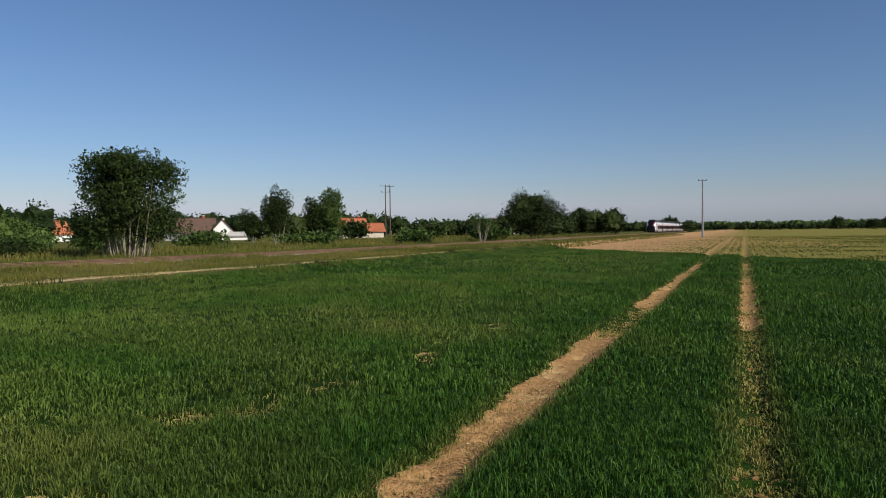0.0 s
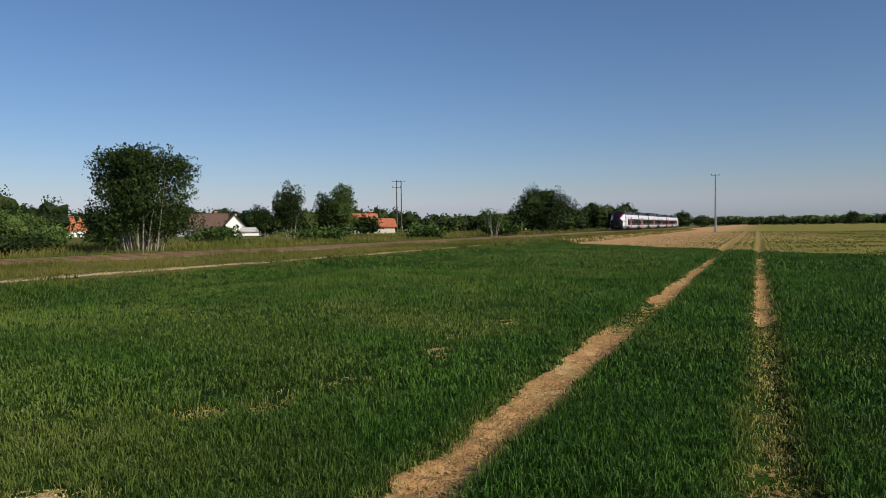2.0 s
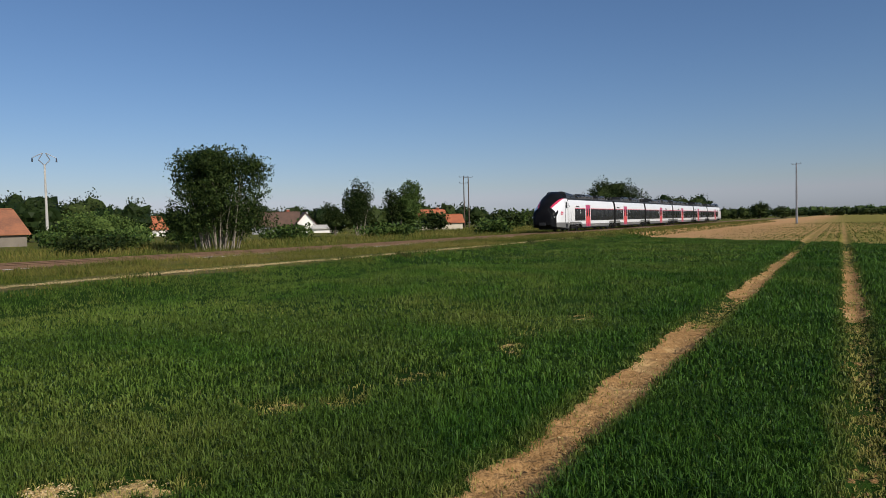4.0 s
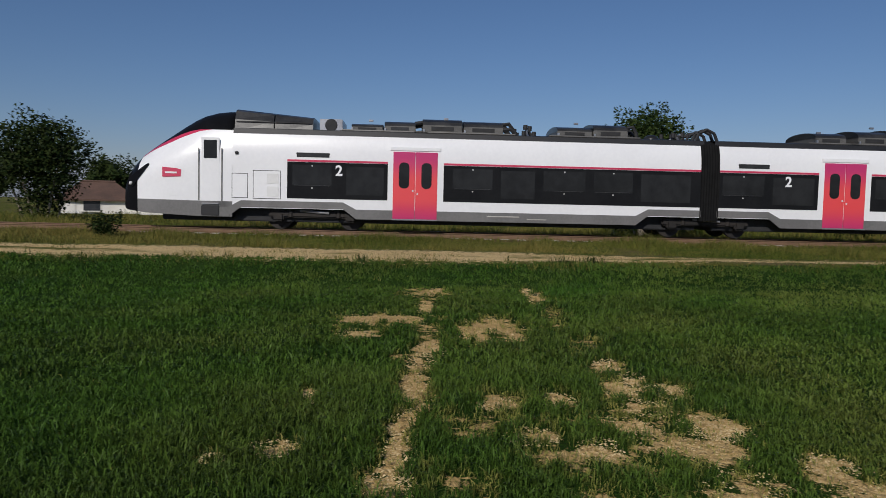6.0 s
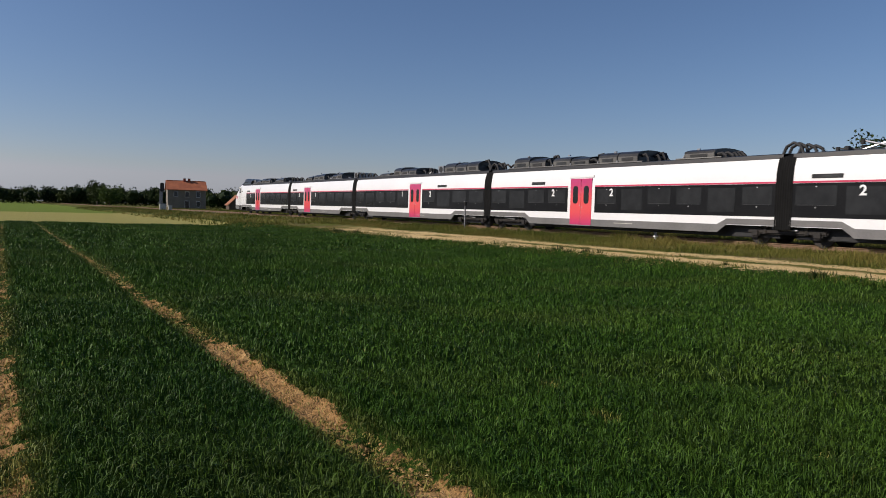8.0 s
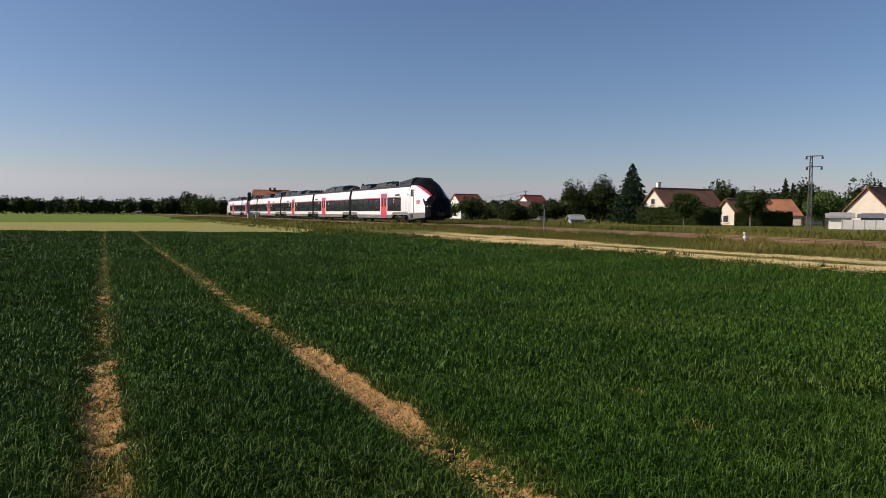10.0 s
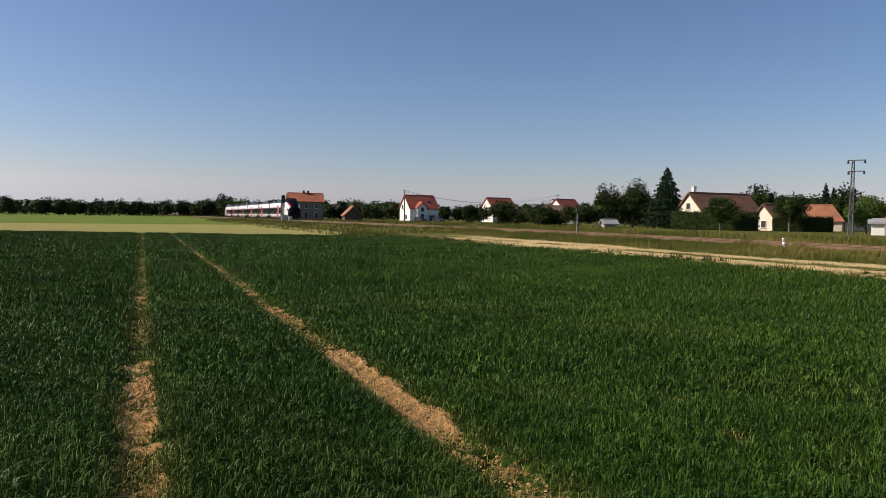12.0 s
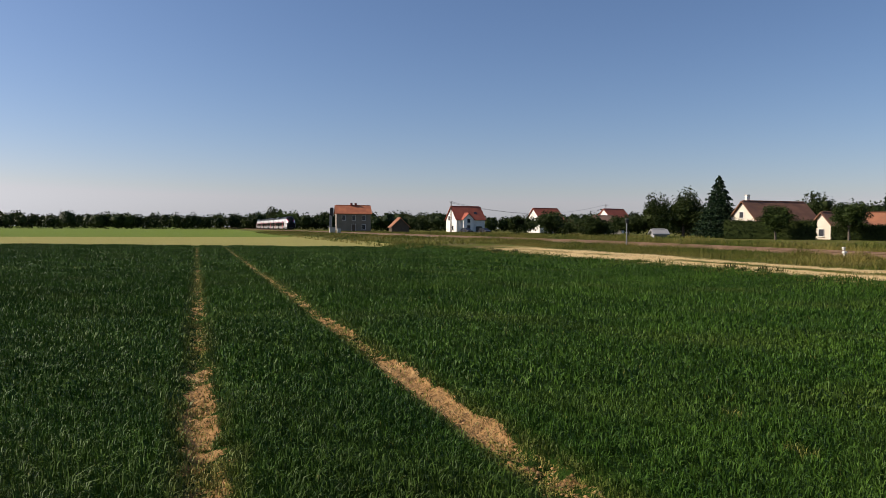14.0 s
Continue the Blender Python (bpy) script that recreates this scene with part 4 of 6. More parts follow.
# ---- field and verge growth ----
# bare patches in the cereal: x, y, half width across, half length along the line of sight
PATCHES = [(-9.44, 1.19, 0.5, 1.0), (-10.03, -0.26, 0.76, 0.5), (-8.94, -0.56, 0.26, 0.36), (-12.92, 0.45, 0.44, 0.8), (-13.12, 2.29, 0.14, 0.6), (-8.06, 0.35, 0.22, 0.43), (-6.22, 0.14, 0.17, 0.69), (-5.32, 0.04, 0.12, 0.41),
           (-4.66, 0.0, 0.12, 0.41), (-4.2, -0.06, 0.17, 0.23), (-6.56, 2.11, 0.15, 0.46), (-6.22, 2.34, 0.21, 0.26), (-5.72, 2.0, 0.22, 0.28), (-5.22, 2.31, 0.28, 0.29), (-4.81, 2.0, 0.38, 0.33), (-4.1, 2.01, 0.26, 0.39),
           (-5.24, 1.65, 0.24, 0.23), (-4.79, 1.33, 0.15, 0.23), (-4.54, 2.73, 0.18, 0.2), (-4.12, 2.84, 0.4, 0.33), (-6.07, -0.74, 0.07, 0.22), (-4.65, -1.15, 0.08, 0.1), (-4.82, -0.83, 0.18, 0.17), (-12.3, 2.3, 0.16, 0.7),
           (-7.3, 2.1, 0.14, 0.35), (-6.3, 2.0, 0.2, 0.4), (-7.4, 0.22, 0.16, 0.45), (-5.9, 1.29, 0.16, 0.25), (-5.04, 0.92, 0.2, 0.2), (-5.81, 0.78, 0.16, 0.2), (-5.15, 2.28, 0.2, 0.2), (-11.2, 0.35, 0.15, 0.6)]
THIN = [(-4.62, 4.86, 0.35, 0.30), (-4.35, 5.6, 0.16, 0.5), (-4.1, 6.35, 0.30, 0.35), (-3.9, 8.2, 0.2, 0.6), (-5.39, 0.53, 0.24, 0.3), (-4.19, 0.26, 0.3, 0.3), (-5.95, 0.91, 0.25, 0.3), (-5.93, 1.34, 0.2, 0.3), (-4.05, 1.23, 0.3, 0.3), (-4.61, 4.87, 0.12, 0.15), (-4.17, 5.14, 0.3, 0.22), (-4.24, 6.4, 0.28, 0.26),
           (-4.01, 11.35, 0.3, 0.5), (-4.19, 9.58, 0.3, 0.4), (-4.66, -2.78, 0.1, 0.12), (-4.41, -5.2, 0.12, 0.2), (-4.05, -4.14, 0.1, 0.15), (-10.6, 2.28, 0.2, 1.3), (-8.6, 2.2, 0.22, 0.8), (-7.2, 2.05, 0.26, 0.6),
           (-5.6, 1.95, 0.3, 0.5), (-9.0, 0.35, 0.25, 0.9), (-7.6, 0.2, 0.25, 0.7), (-6.6, 0.1, 0.25, 0.5), (-5.3, 0.6, 0.5, 0.4), (-4.6, 1.2, 0.5, 0.35), (-5.3, 1.7, 0.4, 0.3)]


def wobble(x, y, k, seed):
    """Cheap smooth noise of about -1..1."""
    r = np.random.default_rng(seed)
    out = 0
    for i in range(4):
        a, b, c = r.uniform(-1, 1), r.uniform(-1, 1), r.uniform(0, 6.28)
        out = out + np.sin(k * (1 + 0.7 * i) * (a * x + b * y) + c + 1.7 * np.sin(k * 0.5 * (b * x - a * y)))
    return out / 2.6


def patch_level(x, y, rows):
    """1 in the middle of a patch, 0 at its rim and outside."""
    best = np.zeros_like(x)
    w = 0.5 * wobble(x, y, 7.0, 3) + 0.4 * wobble(x, y, 17.0, 8)
    for px, py, a, b in rows:
        d = math.hypot(px, py)
        ux, uy = px / d, py / d
        along = (x - px) * ux + (y - py) * uy
        across = -(x - px) * uy + (y - py) * ux
        best = np.maximum(best, 1.0 - np.sqrt((along / b) ** 2 + (across / a) ** 2) + w * 0.9)
    return best


def rut_state(i, x, y):
    """Half width of a wheel rut at a place along it, and how far the cereal has grown over it."""
    gap = wobble(y, y * 0.3, 0.8, 21 + i) + 0.5 * wobble(y, x, 2.3, 25 + i)
    if i == 0:
        half = np.interp(y, [-40, -12, -3, -2, 14, 36], [0.10, 0.16, 0.20, 0.24, 0.23, 0.16])
        grown = np.interp(y, [-40, -12, -9.2, -8.6, -5.4, -4.9, -4.2, -3.6, 0, 10.6, 11.8, 15.0, 16.2, 22, 36], [0.72, 0.66, 0.55, 0.16, 0.12, 0.78, 0.74, 0.22, 0.05, 0.05, 0.80, 0.80, 0.12, 0.15, 0.45])
        grown = grown + np.where(y < -8.8, 0.2, np.where(y > 20, 0.2, 0.06)) * gap
    else:
        half = np.interp(y, [-40, -10, -4, 4, 30], [0.10, 0.14, 0.155, 0.19, 0.18])
        grown = np.interp(y, [-40, -9.5, -8.6, -7.6, -6.8, -6.2, -5.6, -4.8, 12.2, 13.6, 23, 26], [0.75, 0.70, 0.54, 0.54, 0.68, 0.54, 0.54, 0.72, 0.72, 0.22, 0.26, 0.55])
        grown = grown + 0.2 * gap
    ragged = 0.035 * wobble(x * 0.4 + 9 * i, y, 1.6, 15 + i) + 0.03 * wobble(x, y, 6.0, 11) + 0.022 * wobble(x, y, 19.0, 12)
    return half + ragged, np.clip(grown, 0, 1)


def crop_keep(x, y):
    """How much of the cereal stands at a place, and how straw-like and pale it is."""
    keep, dry = np.ones_like(x), np.clip(0.06 * wobble(x, y, 0.9, 5), 0, 1)
    # paler left of the ruts: olive crop, plus sun-behind brightness put into the colour
    dry = dry + np.clip(0.075 + 0.06 * wobble(x, y, 0.55, 6) + 0.04 * wobble(x, y, 2.2, 7), 0, 0.18) * np.clip((-3.0 - x) / 1.5, 0, 1) * np.clip((y + 8) / 8, 0, 1)
    for i in (0, 1):
        xc = rut_x(i, y)
        half, grown = rut_state(i, x, y)
        inside = np.clip((half - np.abs(x - xc)) / 0.06, 0, 1)
        near = np.clip((half + 0.16 - np.abs(x - xc)) / 0.2, 0, 1)
        keep = keep * (1 - inside * (1 - grown))
        dry = np.maximum(dry, np.maximum(inside * 0.68, near * 0.30))
    bare, thin = patch_level(x, y, PATCHES), patch_level(x, y, THIN)
    keep = keep * np.clip(1 - 2.0 * np.clip(bare, 0, 1), 0.16, 1) * np.clip(1 - 1.3 * np.clip(thin, 0, 1), 0.32, 1)
    dry = np.maximum(dry, np.clip(0.30 + bare * 1.5, 0, 0.75) * (bare > 0))
    dry = np.maximum(dry, np.clip(thin * 1.4, 0, 0.6))
    return keep, dry


def bare_level(x, y):
    """How worn the soil surface is, for the ground's material."""
    lev = patch_level(x, y, PATCHES)
    bare = np.where(lev > 0, np.clip(0.20 + 1.0 * lev, 0, 0.75), 0)
    bare = np.maximum(bare, np.clip(0.75 * patch_level(x, y, THIN), 0, 0.46))
    for i in (0, 1):
        xc = rut_x(i, y)
        half, grown = rut_state(i, x, y)
        level = np.where(y > 45, 0.42, 0.95 - 0.85 * grown) * np.clip((half + 0.05 - np.abs(x - xc)) / 0.08, 0, 1)
        bare = np.maximum(bare, level * ((y < 37) & (y > -58) | (y > 50) & (y < 140)))
    return bare


def build_ground():
    far = [60, 80, 110, 150, 220, 320, 480, 700, 1000, 1500, 2300, 3500, 4800]
    xs = sorted(set([-v for v in far] + far + list(np.round(np.arange(-46, 24.01, 0.7), 3)) + list(np.round(np.arange(-2.6, 0.31, 0.08), 3)) + list(np.round(np.arange(-13.8, -2.6, 0.12), 3))))
    ys = sorted(set([-v for v in far if v > 100] + [v for v in far if v > 100] + list(np.round(np.arange(-100, 100.01, 1.0), 3)) + list(np.round(np.arange(-1.6, 3.8, 0.12), 3)) + list(np.round(np.arange(-12, 22, 0.5), 3))))
    X, Y = np.meshgrid(xs, ys, indexing="ij")
    Z = height(X, Y)
    for i in (0, 1):
        xc = rut_x(i, Y)
        Z = Z - 0.05 * np.clip((0.34 - np.abs(X - xc)) / 0.08, 0, 1) * ((Y > -17.5) & (Y < 23.5))
    V = np.stack([X, Y, Z], -1).reshape(-1, 3)
    nx, ny = len(xs), len(ys)
    i, j = np.meshgrid(np.arange(nx - 1), np.arange(ny - 1), indexing="ij")
    a = (i * ny + j).ravel()
    tris = np.concatenate([np.stack([a, a + ny, a + ny + 1], 1), np.stack([a, a + ny + 1, a + 1], 1)])
    ob = tri_mesh("ground", V, tris, "ground")
    bare = bare_level(V[:, 0], V[:, 1])
    at = ob.data.attributes.new("bare", "FLOAT", "POINT")
    at.data.foreach_set("value", bare.astype(np.float32))
    ob.data.shade_smooth()
    tagged(ob, "flat farmland with green cereal, bare seedbed and rough verge", "ground", kind="structure")


def build_ruts():
    """The near stretch of each wheel rut: trodden loam with tyre ridges, lumps and crumbling rims."""
    for k in (0, 1):
        xs, ys = np.linspace(-0.42, 0.42, 27), np.arange(-18, 24.01, 0.05)
        X, Y = np.meshgrid(xs, ys, indexing="ij")
        xc = rut_x(k, Y)
        X = X + xc
        half, grown = rut_state(k, X, Y)
        core = np.clip((half + 0.05 - np.abs(X - xc)) / 0.12, 0, 1)
        lugs = 0.024 * np.sin((Y + 0.9 * np.abs(X - xc)) * 17 + 1.5 * wobble(X, Y, 3.0, 91)) * np.clip(0.5 + 0.7 * wobble(X, Y, 1.6, 92), 0, 1.2)
        lumps = 0.010 * wobble(X, Y, 9.0, 93) + 0.004 * wobble(X, Y, 30.0, 94)
        rim = 0.022 * np.clip(1 - np.abs(np.abs(X - xc) - half) / 0.06, 0, 1) * (0.6 + 0.8 * wobble(X, Y, 9.0, 95))
        dive = 0.10 * np.clip((np.abs(X - xc) - 0.30) / 0.12, 0, 1)
        Z = height(X, Y) + core * (lugs + lumps) + rim - dive
        nx, ny = len(xs), len(ys)
        i, j = np.meshgrid(np.arange(nx - 1), np.arange(ny - 1), indexing="ij")
        a = (i * ny + j).ravel()
        tris = np.concatenate([np.stack([a, a + ny, a + ny + 1], 1), np.stack([a, a + ny + 1, a + 1], 1)])
        ob = tri_mesh("wheel_rut", np.stack([X, Y, Z], -1).reshape(-1, 3), tris, "ground")
        at = ob.data.attributes.new("bare", "FLOAT", "POINT")
        at.data.foreach_set("value", bare_level(X.ravel(), Y.ravel()).astype(np.float32))
        tagged(ob, "dry loam wheel rut pressed into the cereal field", "wheel rut", kind="structure")


build_ground()
build_ruts()


def in_sight(x, y, lo=-14.0, hi=199.0):
    a = np.degrees(np.arctan2(-x, y))
    a = np.where(a < -100, a + 360, a)
    return (a > lo) & (a < hi)


def blades(name, px, py, h, w, rng, material, dry, bend=0.45, segments=1, label="", category="grass", heading=None):
    n = len(px)
    pz = height(px, py) - 0.01
    th = rng.uniform(0, 2 * math.pi, n)
    ld = rng.uniform(0, 2 * math.pi, n) if heading is None else heading
    lean = rng.uniform(0.1, 1.0, n) * bend * h
    cx, cy = np.cos(th) * w / 2, np.sin(th) * w / 2
    lx, ly = np.cos(ld) * lean, np.sin(ld) * lean
    if segments == 3:
        # arching leaf: narrow foot, widest at the bend, drooping tip
        V = np.empty((n, 4, 3))
        up = h * rng.uniform(0.62, 0.80, n)
        V[:, 0] = np.stack([px, py, pz], 1)
        V[:, 1] = np.stack([px - cx + lx * 0.42, py - cy + ly * 0.42, pz + up], 1)
        V[:, 2] = np.stack([px + cx + lx * 0.42, py + cy + ly * 0.42, pz + up], 1)
        V[:, 3] = np.stack([px + lx * 1.25, py + ly * 1.25, pz + h * rng.uniform(0.55, 1.05, n)], 1)
        F = np.array([(0, 2, 1), (1, 2, 3)])
        k = 4
    else:
        V = np.empty((n, 3, 3))
        V[:, 0] = np.stack([px - cx, py - cy, pz], 1)
        V[:, 1] = np.stack([px + cx, py + cy, pz], 1)
        V[:, 2] = np.stack([px + lx, py + ly, pz + h], 1)
        F = np.array([(0, 1, 2)])
        k = 3
    T = (F[None] + (np.arange(n) * k)[:, None, None]).reshape(-1, 3)
    ob = tri_mesh(name, V.reshape(-1, 3), T, material, np.repeat(dry, k))
    return tagged(ob, label, category, kind="stuff")


def ring_points(rng, r0, r1, per_m2, lo=-14, hi=199):
    a0, a1 = radians(lo), radians(hi)
    n = int((a1 - a0) / 2 * (r1 * r1 - r0 * r0) * per_m2)
    r = np.sqrt(rng.uniform(r0 * r0, r1 * r1, n))
    a = rng.uniform(a0, a1, n)
    return -np.sin(a) * r, np.cos(a) * r


def crop_limit(x, y):
    m = 0.5 * wobble(x, y, 1.1, 31)
    return (x > -16.2 + 0.6 * m) & (y + 1.07 * x < 44.6 + m) & (y + 0.45 * x > -63.4 + m)


def build_crop():
    """Young cereal in tufts: dense and arching near by, wider single leaves further off."""
    rng = np.random.default_rng(11)
    for r0, r1, tufts, per, h0, h1, w0, w1, seg, lo, hi in ((3.2, 7.0, 330, 12, 0.055, 0.125, 0.005, 0.0085, 3, -14, 199), (7.0, 13, 125, 9, 0.06, 0.125, 0.009, 0.015, 3, -14, 199),
                                                            (13, 27, 50, 8, 0.055, 0.10, 0.018, 0.03, 1, -14, 199), (27, 72, 10, 8, 0.06, 0.11, 0.045, 0.07, 1, -14, 199),
                                                            (0, 3.2, 80, 8, 0.08, 0.15, 0.010, 0.015, 1, -14, 346), (3.2, 15, 30, 8, 0.10, 0.18, 0.016, 0.026, 1, 199, 346), (15, 60, 2, 6, 0.13, 0.24, 0.06, 0.10, 1, 199, 346)):
        tx, ty = ring_points(rng, r0, r1, tufts, lo, hi)
        ok = crop_limit(tx, ty)
        tx, ty = np.repeat(tx[ok], per), np.repeat(ty[ok], per)
        spread = 0.5 / math.sqrt(tufts)
        ox, oy = rng.normal(0, spread, len(tx)), rng.normal(0, spread, len(tx))
        size = np.repeat(rng.uniform(0.72, 1.22, len(tx) // per), per)
        px, py = tx + ox, ty + oy
        keep, dry = crop_keep(px, py)
        ok = rng.random(len(px)) < keep
        px, py, dry, size, ox, oy = px[ok], py[ok], dry[ok], size[ok], ox[ok], oy[ok]
        n = len(px)
        size = size * (1 + 0.18 * wobble(px, py, 0.7, 41) + 0.10 * wobble(px, py, 4.0, 42))
        dry = np.clip(dry + (rng.random(n) < 0.012) * 0.35, 0, 1)
        out = np.arctan2(oy, ox) + rng.normal(0, 0.8, n)
        blades("cereal", px, py, rng.uniform(h0, h1, n) * size * (1 - 0.45 * np.clip(dry * 1.6, 0, 1)), rng.uniform(w0, w1, n), rng, "crop", dry, 0.75, seg, "young green cereal standing in the field", "cereal", out)


def build_verge():
    rng = np.random.default_rng(12)
    for x0, x1, y0, y1, dens, h0, h1, w0, w1 in ((-16.9, -15.5, -60, 60, 120, 0.08, 0.26, 0.012, 0.024), (-18.7, -17.6, -45, 58, 90, 0.04, 0.12, 0.010, 0.02),
                                                (-24.2, -19.6, -50, 60, 200, 0.14, 0.42, 0.012, 0.026), (-33.0, -28.6, -70, 75, 60, 0.25, 0.65, 0.018, 0.035),
                                                (-24.5, -22.8, -60, 70, 110, 0.22, 0.5, 0.012, 0.026), (-48.0, -33.0, -90, 95, 14, 0.3, 0.8, 0.04, 0.08), (-23.9, -14.2, 58, 190, 9, 0.2, 0.5, 0.05, 0.1),
                                                (-23.9, -14.2, -190, -48, 9, 0.2, 0.5, 0.05, 0.1), (-30, -23.8, -70, 75, 40, 0.12, 0.38, 0.014, 0.03),
                                                (-75, -28.6, -200, -85, 3.5, 0.3, 0.7, 0.08, 0.16), (-75, -28.6, 90, 200, 3.0, 0.3, 0.8, 0.08, 0.16)):
        n = int((x1 - x0) * (y1 - y0) * dens * 1.25)
        px, py = rng.uniform(x0, x1, n), rng.uniform(y0, y1, n)
        clump = 0.5 + 0.5 * wobble(px, py, 0.8, 51) + 0.25 * wobble(px, py, 3.0, 52)
        ok = in_sight(px, py) & (rng.random(n) < np.clip(0.35 + clump, 0.12, 1)) & ~((np.abs(px - RAIL_X) < 1.5) & (rng.random(n) < 0.8))
        px, py, clump = px[ok], py[ok], clump[ok]
        n = len(px)
        dry = np.clip(0.13 + 0.32 * wobble(px, py, 0.35, 53) + rng.uniform(-0.15, 0.3, n), 0, 0.9)
        hh = rng.uniform(h0, h1, n) * np.clip(0.55 + 0.5 * clump, 0.4, 1.3)
        if w1 < 0.03:
            hh = hh * np.clip(0.7 + 0.6 * wobble(px, py, 1.7, 58), 0.35, 1.5)
        blades("meadow_grass", px, py, hh * 0.78, rng.uniform(w0, w1, n), rng, "meadow", dry, 0.95, 1, "rough olive meadow grass along the railway", "grass")


def build_weeds():
    """Dark weed tufts along the edge between the cereal and the sandy track."""
    rng = np.random.default_rng(19)
    n = 30000
    px, py = rng.uniform(-16.9, -15.7, n), rng.uniform(-45, 60, n)
    tuft = 0.6 * wobble(px, py, 1.4, 61) + 0.5 * wobble(px, py, 3.7, 62)
    ok = (tuft > 0.62) & in_sight(px, py)
    px, py, tuft = px[ok], py[ok], tuft[ok]
    n = len(px)
    blades("weeds", px, py, rng.uniform(0.10, 0.22, n) * np.clip(0.3 + tuft, 0.6, 1.5), rng.uniform(0.02, 0.045, n), rng, "leaf_dark", np.clip(rng.normal(0.05, 0.1, n), 0, 0.5), 0.7, 1, "dark weed tufts along the field edge", "weeds")


def build_seedbed():
    """Young plants in drilled rows beyond the cereal, thicker away from the railway."""
    rng = np.random.default_rng(23)
    n = 150000
    px, py = rng.uniform(-20, 45, n), 38 + 110 * rng.random(n) ** 1.4
    px = np.where(rng.random(n) < 0.35, np.round(px / 0.55) * 0.55 + rng.normal(0, 0.05, n), px)
    thick = np.clip(0.05 + 0.035 * (px + 12), 0.01, 1.0) * np.clip(0.6 + 0.8 * wobble(px, py, 0.5, 71), 0.05, 1)
    ok = (py + 1.07 * px > 45.5) & in_sight(px, py) & (rng.random(n) < thick) & (np.abs(px + 2.14) > 0.3) & (np.abs(px + 0.13) > 0.25)
    px, py = px[ok], py[ok]
    n = len(px)
    blades("young_plants", px, py, rng.uniform(0.05, 0.12, n), rng.uniform(0.05, 0.10, n), rng, "meadow", np.clip(rng.normal(0.05, 0.15, n), 0, 0.6), 0.9, 1, "young green plants in rows on bare soil", "seedlings")


def build_soil():
    """Bare loam: low uneven patches, clods and pale stones."""
    soil = new("bare_soil")
    tagged(soil, "dry crumbly loam showing through the cereal", "soil", kind="structure")
    rng = np.random.default_rng(13)
    def on_ruts(n):
        i = rng.random(n) < 0.75
        y = np.sign(rng.uniform(-0.8, 1, n)) * (2.5 + 24 * rng.random(n) ** 1.6)
        return np.where(i, rut_x(0, y), rut_x(1, y)) + np.clip(rng.normal(0, 0.085, n), -0.18, 0.18), y

    def on_patches(n):
        k = rng.integers(0, len(PATCHES), n)
        P = np.array(PATCHES)[k]
        d = np.hypot(P[:, 0], P[:, 1])
        t, r = rng.uniform(0, 6.28, n), np.sqrt(rng.random(n)) * 1.05
        al, ac = np.cos(t) * P[:, 3] * r, np.sin(t) * P[:, 2] * r
        return P[:, 0] + (al * P[:, 0] - ac * P[:, 1]) / d, P[:, 1] + (al * P[:, 1] + ac * P[:, 0]) / d

    scatter_stones("soil_clods", soil, rng, 5000, on_ruts, 0.007, 0.024, "loam")
    scatter_stones("soil_clods", soil, rng, 7000, on_patches, 0.006, 0.017, "stone")
    scatter_stones("pale_stones", soil, rng, 120, on_patches, 0.012, 0.03, "stone")
    scatter_stones("pale_stones", soil, rng, 60, on_ruts, 0.010, 0.022, "stone")
    scatter_stones("soil_clods", soil, rng, 3500, lambda n: (rng.uniform(-19, 8, n), rng.uniform(66, 130, n)), 0.05, 0.15, "loam")
    scatter_stones("track_stones", soil, rng, 800, lambda n: (rng.uniform(-19.3, -16.7, n), rng.uniform(-42, 20, n)), 0.02, 0.05, "loam")


build_crop()
build_verge()
build_weeds()
build_seedbed()
build_soil()


# ---- trees ----
def leaf_mesh(name, P, size, rng, material, parent):
    n = len(P)
    u = rng.normal(size=(n, 3))
    u /= np.linalg.norm(u, axis=1)[:, None]
    v = np.cross(u, rng.normal(size=(n, 3)))
    v /= np.linalg.norm(v, axis=1)[:, None]
    s = size * rng.uniform(0.6, 1.25, n)[:, None]
    V = np.stack([P - u * s * 0.55, P + v * s * 0.32, P + u * s * 0.55, P - v * s * 0.32], 1)
    V[:, 1:4:2, 2] += 0.08 * s
    F = np.array([(0, 1, 2), (0, 2, 3)])
    T = (F[None] + (np.arange(n) * 4)[:, None, None]).reshape(-1, 3)
    ob = tri_mesh(name, V.reshape(-1, 3), T, material, np.zeros(n * 4))
    ob.parent = parent
    return ob


def crown_points(rng, n, c, half, clumps, boxy=False):
    """Leaf places in a crown made of many uneven clumps."""
    c, half = np.array(c, float), np.array(half, float)
    d = rng.normal(size=(clumps, 3))
    d /= np.linalg.norm(d, axis=1)[:, None]
    cc = d * (rng.random(clumps) ** 0.45)[:, None] * 0.80
    if boxy:
        cc = np.clip(d * 1.5 * (rng.random(clumps) ** 0.4)[:, None], -0.66, 0.66)
    cc[0] = 0
    rr = rng.uniform(0.17, 0.44, clumps) if boxy else rng.uniform(0.26, 0.50, clumps)
    rr[0] = 0.62
    k = rng.choice(clumps, n, p=rr ** 2 / np.sum(rr ** 2))
    q = rng.normal(size=(n, 3))
    q /= np.linalg.norm(q, axis=1)[:, None]
    q *= (rng.random(n) ** 0.36 * (1 + 0.05 * rng.normal(size=n)))[:, None]
    return c + (cc[k] + q * rr[k][:, None]) * half


